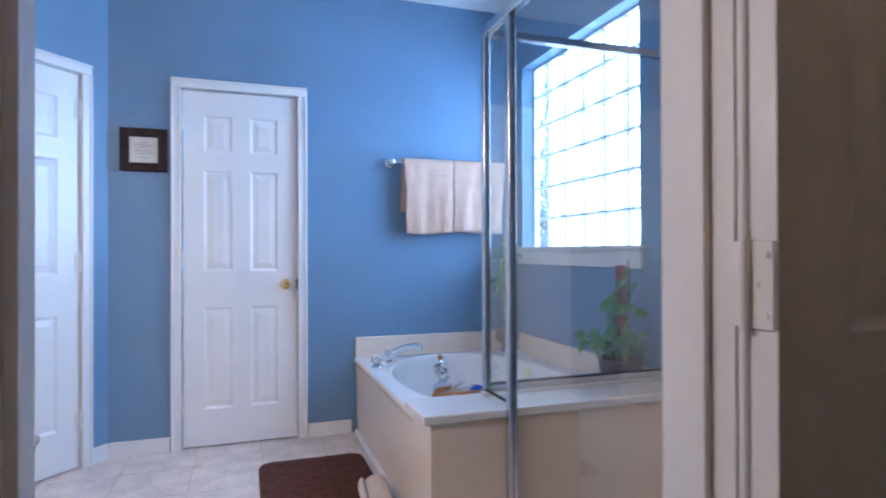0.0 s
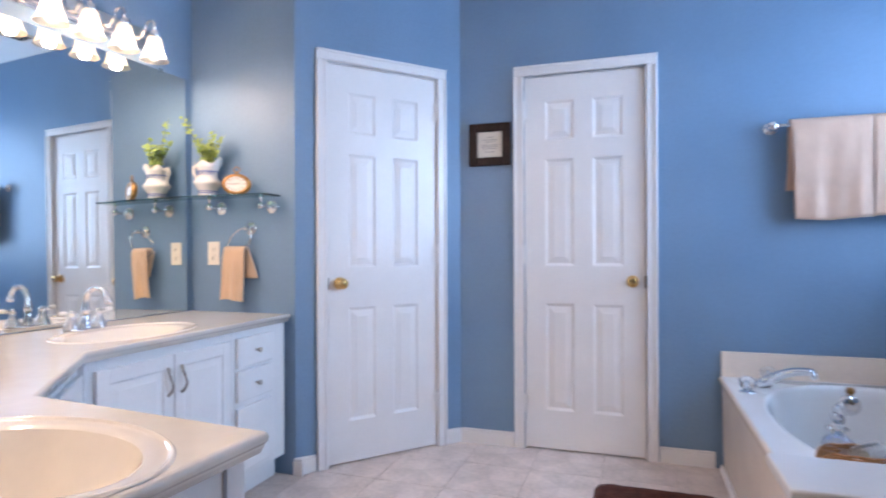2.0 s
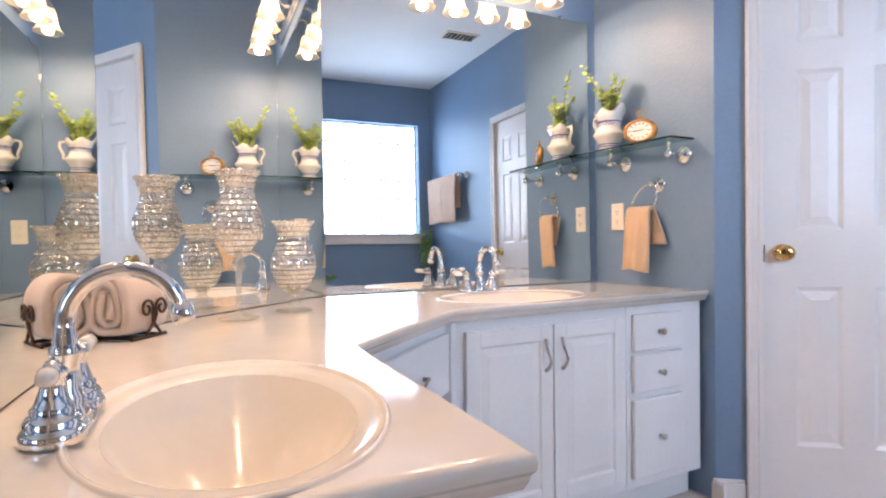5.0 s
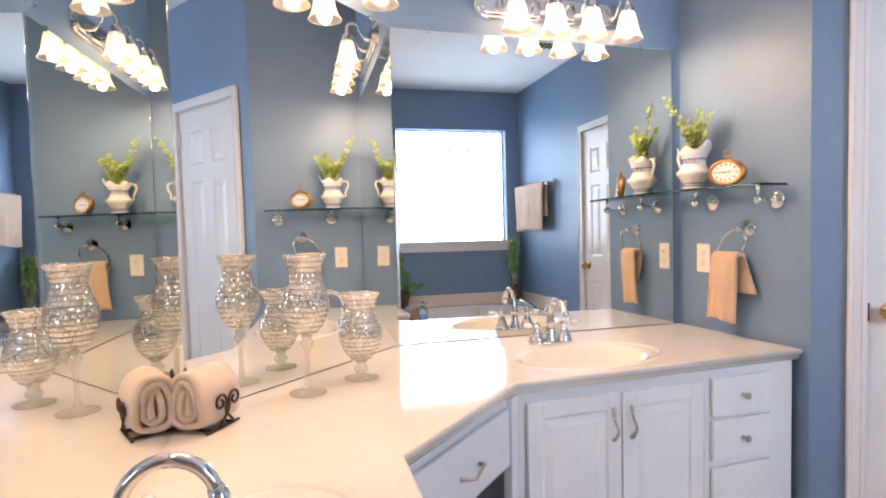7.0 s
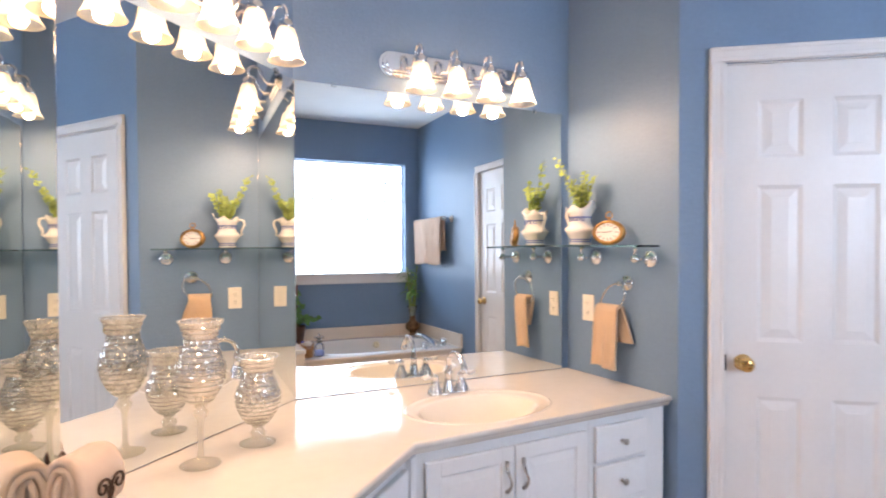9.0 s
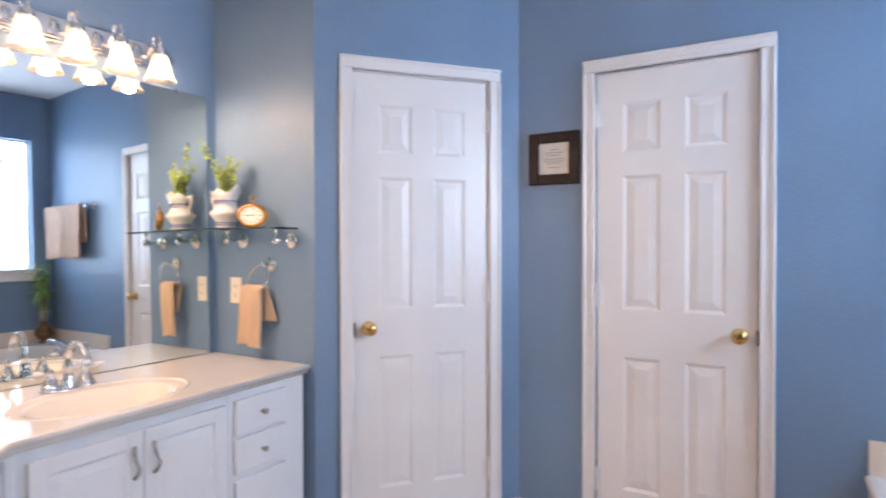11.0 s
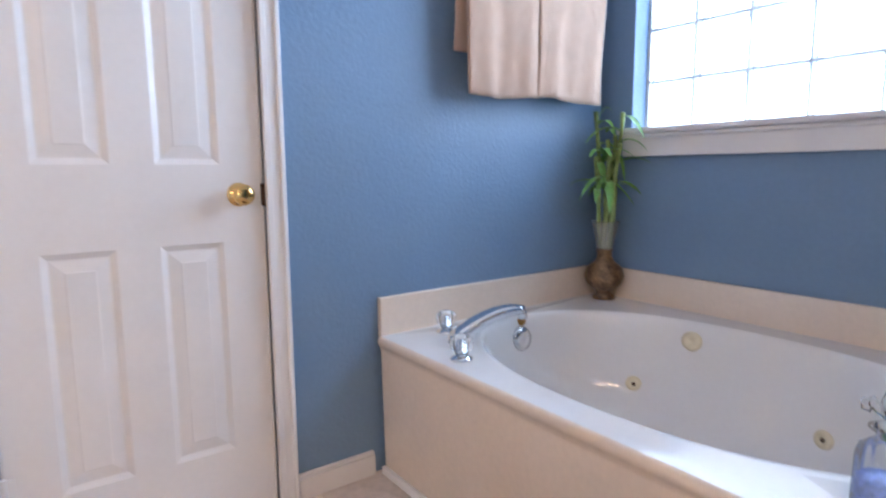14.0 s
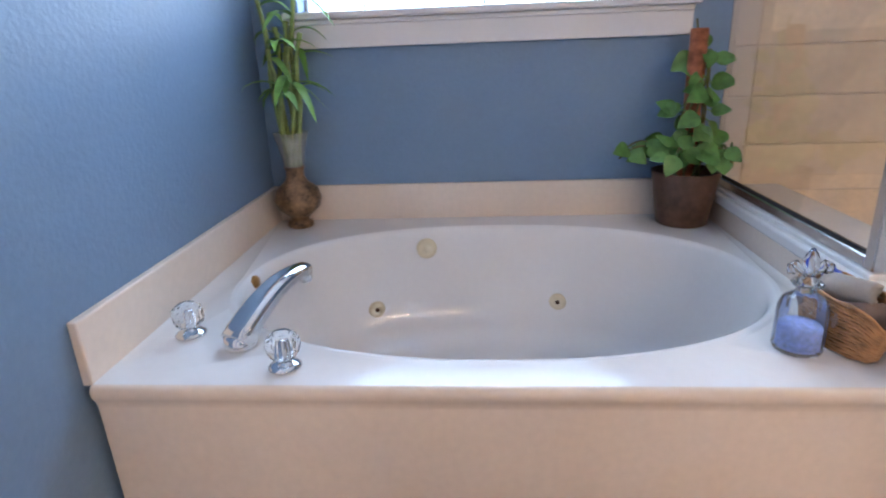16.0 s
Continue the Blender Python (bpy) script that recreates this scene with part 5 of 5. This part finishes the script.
def folded_towel(L, seed):
    """Thick hand towel folded and wrapped into a log along x; its ends show the folds."""
    rng = random.Random(seed)
    knots = [(0.010, -0.030), (0.013, 0.000), (0.008, 0.026), (-0.004, 0.030), (-0.009, 0.014), (-0.012, -0.018), (-0.006, -0.040), (0.012, -0.043),
             (0.026, -0.030), (0.030, 0.000), (0.025, 0.034), (0.006, 0.048), (-0.018, 0.045), (-0.030, 0.022), (-0.034, -0.012), (-0.030, -0.046),
             (-0.010, -0.060), (0.020, -0.060), (0.042, -0.050), (0.047, -0.010), (0.042, 0.034), (0.022, 0.062), (-0.010, 0.066), (-0.036, 0.052), (-0.048, 0.018), (-0.050, -0.022), (-0.044, -0.054)]
    path = []
    for k in range(len(knots) - 1):
        p0, p1, p2, p3 = [Vector(knots[min(max(k + d, 0), len(knots) - 1)]) for d in (-1, 0, 1, 2)]
        for q in range(6):
            t = q / 6
            path.append(0.5 * (2 * p1 + (p2 - p0) * t + (2 * p0 - 5 * p1 + 4 * p2 - p3) * t * t + (3 * p1 - p0 - 3 * p2 + p3) * t ** 3))
    path.append(Vector(knots[-1]))
    xs = [-L / 2 + L * i / 10 for i in range(11)]
    ph = [rng.uniform(0, 6.28) for _ in range(3)]

    def skin(side):
        rows = []
        for k, p in enumerate(path):
            d = (path[min(k + 1, len(path) - 1)] - path[max(k - 1, 0)]).normalized()
            n = Vector((-d.y, d.x)) * side * 0.0078
            row = []
            for x in xs:
                e = (abs(x) / (L / 2)) ** 5
                y, z = (p + n) * (1 - 0.05 * e)
                row.append((x + e * (0.005 * math.sin(k * 0.21 + ph[0] + x * 9) - 0.002), y + 0.0015 * math.sin(x * 40 + k * 0.1 + ph[1]), z + 0.0015 * math.sin(x * 55 + ph[2])))
            rows.append(row)
        return rows
    a, b = skin(-1), skin(1)
    bm = bmesh.new()
    sheet(bm, a)
    sheet(bm, [r[::-1] for r in b])
    for side in (0, -1):
        sheet(bm, [[p[side], q[side]] for p, q in zip(a, b)])
    sheet(bm, [a[-1], b[-1]])
    sheet(bm, [a[0], b[0]])
    bmesh.ops.remove_doubles(bm, verts=bm.verts, dist=1e-5)
    bmesh.ops.recalc_face_normals(bm, faces=bm.faces)
    return bm, -min(v.co.z for v in bm.verts)


RK = pose(0.664, 0.182, CT, 0, 0, -36) @ Matrix.Scale(0.88, 4)
rack = thing("towel_rack", RK, "dark bronze iron scroll rack for a rolled hand towel", "towel rack")
for y in (-0.054, 0.054):
    part("side_bar", tube([(-0.062, y, 0.004), (0.062, y, 0.004)], 0.0038, 8), M_IRON, rack)
for x in (-0.040, 0.040):
    part("cross_bar", tube([(x, -0.054, 0.004), (x, 0.054, 0.004)], 0.0036, 8), M_IRON, rack)
for s in (-1, 1):
    pts = [(-0.012 - s * 0.030, 0.056, 0.005), (-0.012 - s * 0.012, 0.057, 0.022), (-0.012 + s * 0.003, 0.058, 0.038)]
    for k in range(24):
        a = radians(-35 + 470 * k / 23)
        rr = 0.0240 * (1 - 0.74 * k / 23)
        pts.append((-0.012 + s * (0.0262 - rr * math.cos(a)), 0.060, 0.068 + rr * math.sin(a)))
    part("scroll", tube(pts, 0.0034, 8), M_IRON, rack, "forged scroll", True)
part("back_hoop", tube([(-0.030, -0.056, 0.004), (-0.018, -0.058, 0.070), (-0.006, -0.058, 0.136), (0.0, -0.058, 0.144), (0.006, -0.058, 0.136), (0.018, -0.058, 0.070), (0.030, -0.056, 0.004)], 0.0034, 8), M_IRON, rack, smooth=True)
bmr, lift = folded_towel(0.140, 1)
solo("rolled_towel", bmr, M_ROLL, "beige textured hand towel rolled up in the iron rack", "towel", m=RK @ pose(0.006, 0.0, 0.0085 + lift))

# ---- vase with lucky bamboo ----
vase = thing("glass_vase", pose(3.530, 2.655, TZ) @ Matrix.Scale(1.33, 4), "brown crackled vase with a clear flared neck holding bamboo", "vase")
part("body", lathe([(0, 0), (0.030, 0.0), (0.033, 0.006), (0.030, 0.014), (0.022, 0.020), (0.030, 0.030), (0.052, 0.050), (0.058, 0.072), (0.051, 0.096), (0.030, 0.112), (0.022, 0.126), (0.022, 0.142), (0.025, 0.150), (0.0, 0.150)], 36), M_VASE, vase, "brown and gold crackled bulb", True)
part("neck", lathe([(0.0245, 0.1502), (0.028, 0.175), (0.034, 0.205), (0.042, 0.232), (0.040, 0.232), (0.032, 0.205), (0.026, 0.175), (0.0225, 0.152)], 36), M_HAZE, vase, "clear flared glass neck", True)
rng = random.Random(31)
for k in range(7):
    a = k * 0.9
    r0 = 0.015
    top = Vector((0.042 * math.cos(a) * rng.uniform(0.5, 1.2), 0.042 * math.sin(a) * rng.uniform(0.5, 1.2) - 0.006, rng.uniform(0.40, 0.60)))
    base = Vector((r0 * math.cos(a), r0 * math.sin(a), 0.152))
    pts, rad = [], []
    for q in range(13):
        t = q / 12
        pts.append(base.lerp(top, t) + Vector((0.009 * math.sin(q * 0.9 + k) * t, 0.009 * math.cos(q * 0.8 + k) * t, 0)))
        rad.append(0.0052 if q % 3 else 0.0066)
    cane = part("cane", tube(pts, rad, 8), M_BAMBOO, vase, "jointed green cane", True)
    for q in range(4):
        t = rng.uniform(0.55, 1.0)
        at = base.lerp(top, t)
        az = rng.uniform(0, 2 * math.pi)
        if at.y > 0.0 and math.sin(az) > 0.5:
            az = -az
        ln = rng.uniform(0.09, 0.165)
        up = rng.uniform(0.1, 0.9)
        lb = bmesh.new()
        d = Vector((math.cos(az), math.sin(az), 0))
        if d.x > 0.45:
            d.x = 0.2
        sd_ = Vector((-d.y, d.x, 0)).normalized()
        prev = None
        for i in range(7):
            u = i / 6
            c = at + d * ln * u * 0.85 + Vector((0, 0, ln * (up * u - 0.75 * u * u)))
            w = 0.0105 * math.sin(math.pi * min(1, u * 0.92 + 0.08)) ** 0.8
            row = [lb.verts.new(c - sd_ * w), lb.verts.new(c - Vector((0, 0, w * 0.35))), lb.verts.new(c + sd_ * w)]
            if prev:
                for j in range(2):
                    lb.faces.new((prev[j], prev[j + 1], row[j + 1], row[j]))
            prev = row
        for v in lb.verts:
            v.co.x = min(v.co.x, 0.060)
            v.co.y = min(v.co.y, 0.072)
        part("leaf", lb, M_BAMBOOLEAF, cane, smooth=True)

# ---- potted climber on a pole ----
pot = thing("potted_plant", pose(3.500, 1.432, TZ) @ Matrix.Scale(1.22, 4), "green climbing plant on a bark pole in a brown pot", "plant")
part("pot", lathe([(0, 0), (0.058, 0.0), (0.063, 0.004), (0.070, 0.050), (0.078, 0.105), (0.081, 0.128), (0.082, 0.136), (0.078, 0.136), (0.075, 0.114), (0.0, 0.112)], 36), M_POT, pot, "dark brown glazed pot", True)
part("soil", lathe([(0, 0.118), (0.05, 0.117), (0.077, 0.1145)], 24), M_SOIL, pot)
part("pole", lathe([(0, 0.10), (0.0205, 0.10), (0.0205, 0.462), (0.018, 0.467), (0, 0.467)], 18), M_BARK, pot, "reddish bark climbing pole")
rng = random.Random(77)
vines = []
for k in range(13):
    a = k * 0.75 + 0.3
    if k < 6:
        pts = [(0.03 * math.cos(a + t * 2.2), 0.03 * math.sin(a + t * 2.2), 0.115 + 0.34 * t * (0.6 + 0.1 * k)) for t in [q / 10 for q in range(11)]]
    else:
        rr = 0.10 + 0.015 * (k % 3)
        aa = (a * 1.1 + 1.2) % (2 * math.pi)
        pts = [(0.02 * math.cos(aa) + rr * t * math.cos(aa), 0.02 * math.sin(aa) + rr * 1.25 * t * math.sin(aa), 0.118 + 0.085 * math.sin(t * 2.4)) for t in [q / 10 for q in range(11)]]
        pts = [(min(x, 0.080), max(y, -0.070), z) for x, y, z in pts]
    vine = part("vine", tube(pts, 0.0024, 6), M_STEM, pot, "thin stem", True)
    for q in range(6):
        i = 2 + q if k >= 6 else 1 + q + (q > 2)
        at = Vector(pts[min(i + 2, 10)])
        az = rng.uniform(0, 2 * math.pi)
        d = Vector((math.cos(az) - 0.25, math.sin(az) + 0.15, rng.uniform(-0.75, 0.25))).normalized()
        size = rng.uniform(0.040, 0.062)
        n_ = Vector((-0.75 + rng.uniform(-.4, .3), rng.uniform(-.6, .6), 0.55)).normalized()
        u = (d - n_ * d.dot(n_)).normalized()
        v_ = n_.cross(u)
        lb = bmesh.new()
        st0 = at + d * 0.02
        mid, edge = [], []
        for i2 in range(9):
            t = i2 / 8
            w = size * 0.42 * (math.sin(math.pi * t ** 0.72) ** 0.85 if 0 < t < 1 else 0.02)
            c = st0 + u * size * (t - 0.06) - n_ * size * 0.25 * t * t
            edge.append([lb.verts.new(c - v_ * w + n_ * w * 0.25), lb.verts.new(c), lb.verts.new(c + v_ * w + n_ * w * 0.25)])
        for r0_, r1_ in zip(edge, edge[1:]):
            for j in range(2):
                lb.faces.new((r0_[j], r0_[j + 1], r1_[j + 1], r1_[j]))
        add_tube(lb, [at, st0], 0.0015, 5)
        for vv in lb.verts:
            vv.co.x = min(vv.co.x, 0.098)
            vv.co.y = max(vv.co.y, -0.088)
        part("leaf", lb, M_POTHOS, vine, smooth=True)

# ---- bottle of bath salts ----
bot = thing("glass_bottle", pose(2.690, 1.484, TZ + 0.001), "clear glass bottle with blue bath salts and fancy stopper", "bottle")
part("glass", lathe([(0, 0.0), (0.038, 0.0), (0.041, 0.004), (0.0405, 0.050), (0.040, 0.082), (0.036, 0.096), (0.024, 0.106), (0.0165, 0.112), (0.0155, 0.120), (0.024, 0.124), (0.027, 0.128), (0.024, 0.131)], 60, ribs=12, rib=0.022), M_THIN, bot, "ribbed clear bottle", True)
part("salts", lathe([(0, 0.0055), (0.036, 0.0065), (0.0365, 0.046), (0.033, 0.050), (0, 0.053)], 36), M_SALT, bot, "blue salt crystals", True)
stp = lathe([(0, 0.108), (0.011, 0.110), (0.012, 0.122), (0.020, 0.128), (0.018, 0.134), (0.008, 0.140), (0.012, 0.150), (0.014, 0.166), (0.009, 0.182), (0.003, 0.192), (0, 0.193)], 16)
for s in (-1, 1):
    add_tube(stp, [(0, s * 0.004, 0.142), (0, s * 0.016, 0.152), (0, s * 0.026, 0.164), (0, s * 0.033, 0.160), (0, s * 0.033, 0.150), (0, s * 0.025, 0.147)], [0.004, 0.007, 0.008, 0.007, 0.006, 0.003], 10)
part("stopper", stp, M_CRYSTAL, bot, "fleur-shaped glass stopper", True)

# ---- wicker basket of towels ----
bk = thing("wicker_basket", pose(2.730, 1.391, TZ, 0, 0, 3), "coiled honey wicker basket heaped with rolled towels", "basket")
nb = 15
for k in range(nb):
    t = k / (nb - 1)
    z = 0.0036 + 0.0054 * k
    s = 0.84 + 0.22 * t ** 0.8
    pts = []
    for q in range(49):
        a = 2 * math.pi * q / 48
        sag = -0.030 * t * max(0, math.cos(2 * a)) ** 2 + 0.0012 * math.sin(12 * a + k * math.pi)
        pts.append((0.108 * s * math.cos(a), 0.050 * s * math.sin(a), z + sag + 0.020 * t))
    part("coil", tube(pts, 0.0036, 6, False), M_WICKER, bk, smooth=True)
part("bottom", lathe([(0, 0.001), (0.06, 0.001), (0.06, 0.006), (0, 0.006)], 30), M_WICKER, bk, m=Matrix.Diagonal((1.5, 0.70, 1, 1)))
for n, (x, y, z, rz, rx, mat, lab) in enumerate(((-0.035, 0.0, 0.078, 80, 8, M_BROWNTOWEL, "taupe washcloth rolled up in the wicker basket"), (0.040, 0.004, 0.076, 95, -6, M_BROWNTOWEL, "taupe washcloth rolled up in the wicker basket"), (0.004, -0.008, 0.112, 40, 5, M_WHITETOWEL, "white washcloth rolled on top of the basket"))):
    bmr, lift = rolled_towel(0.085, 0.030, 2.2, 40 + n)
    solo("washcloth", bmr, mat, lab, "towel", "washcloths in the basket", m=pose(2.730, 1.391, TZ, 0, 0, 3) @ pose(x, y, z - 0.014, rx, 0, rz))
blb = thing("blue_bottle", pose(2.730, 1.391, TZ, 0, 0, 3) @ pose(0.055, -0.012, 0.090, 0, 70, -20), "small royal blue plastic bottle lying in the basket", "bottle")
part("body", lathe([(0, -0.035), (0.015, -0.035), (0.018, -0.030), (0.018, 0.020), (0.012, 0.030), (0.008, 0.032)], 20), M_BLUE, blb, smooth=True)
part("cap", lathe([(0.0, 0.031), (0.010, 0.031), (0.010, 0.046), (0.0, 0.047)], 16), M_BLUE, blb, smooth=True)

# ---- bath mat and the folded towel beside the tub ----
bm = bmesh.new()
nx, ny = 44, 34
x0, x1, y0, y1 = 2.000, 2.530, 1.695, 2.385


def rr_pt(i, j, n, m_, w, h, rad):
    u, v = -1 + 2 * i / n, -1 + 2 * j / m_
    x, y = u * w, v * h
    ex, ey = abs(x) - (w - rad), abs(y) - (h - rad)
    if ex > 0 and ey > 0:
        d = max(ex, ey)
        l = math.hypot(ex, ey)
        x = math.copysign(w - rad + ex * d / l, x)
        y = math.copysign(h - rad + ey * d / l, y)
    return x, y


grid = []
for j in range(ny + 1):
    row = []
    for i in range(nx + 1):
        x, y = rr_pt(i, j, nx, ny, (x1 - x0) / 2, (y1 - y0) / 2, 0.07)
        edge = min(1 - abs(-1 + 2 * i / nx), 1 - abs(-1 + 2 * j / ny))
        z = 0.006 + 0.016 * min(1, edge * 9) ** 0.5 + 0.003 * noise.noise((x * 30, y * 30, 0)) + 0.0025 * noise.noise((x * 90, y * 90, 2))
        row.append(((x0 + x1) / 2 + x, (y0 + y1) / 2 + y, z if edge > 0 else 0.0035))
    grid.append(row)
sheet(bm, grid)
solo("bath_mat", bm, M_RUG, "chocolate brown shaggy bath mat on the tiled floor", "bath mat", m=pose(0, 0, 0.001))
bmr, lift = rolled_towel(0.30, 0.070, 2.1, 60)
solo("rolled_towel", bmr, M_ROLL, "peach rolled bath towel on the floor against the tub", "towel", m=pose(2.462, 1.66, 0.0045 + lift, 0, 0, 84))

# ---- warm lamp in the hall ----
hl = thing("hall_ceiling_light", pose(2.35, -1.45, CEIL), "frosted bowl ceiling light glowing warm in the hall", "ceiling light")
part("rim", lathe([(0, -0.002), (0.150, -0.002), (0.152, -0.012), (0.140, -0.020), (0, -0.020)], 36), M_BRASS, hl, "brass rim", True)
part("bowl", lathe([(0.140, -0.018), (0.132, -0.050), (0.100, -0.082), (0.050, -0.098), (0, -0.101)], 36), M_SHADE, hl, "frosted glass bowl, lit", True)
bulb_lamp("hall_bulb_light", (2.35, -1.45, CEIL - 0.05), HALL_WATTS, BULB_COLOUR)

# ---- ceiling vent ----
vent = thing("ceiling_vent", pose(2.13, 2.40, CEIL), "beige slatted square air vent in the ceiling", "vent")
part("frame", box(-0.085, -0.15, -0.008, 0.085, 0.15, -0.0005, 0.003, 1), M_OUTLET, vent)
# dark sheet on the solid plate paints the shade between the slats
part("duct_shade", box(-0.062, -0.127, -0.0088, 0.062, 0.127, -0.0081), M_DARK, vent)
for k in range(7):
    y = -0.111 + 0.037 * k
    part("slat", box(-0.062, -0.010, -0.001, 0.062, 0.010, 0.001), M_OUTLET, vent, m=pose(0, y, -0.011, 30, 0, 0))

# ---- floor tiles ----
TS = 0.333
tile_me = mesh_from("floor_tile", box(-TS / 2 + 0.002, -TS / 2 + 0.002, 0.0, TS / 2 - 0.002, TS / 2 - 0.002, 0.0035, 0.0012, 1), M_TILE)
for i in range(6):
    for j in range(9):
        o = new("floor_tile", tile_me)
        o.parent = floor
        o.location = (0.69 + TS * (i + 0.5), -0.20 + TS * (j + 0.5), 0.0)
        o.rotation_euler = (0, 0, radians(90 * ((i * 3 + j * 5) % 4)))
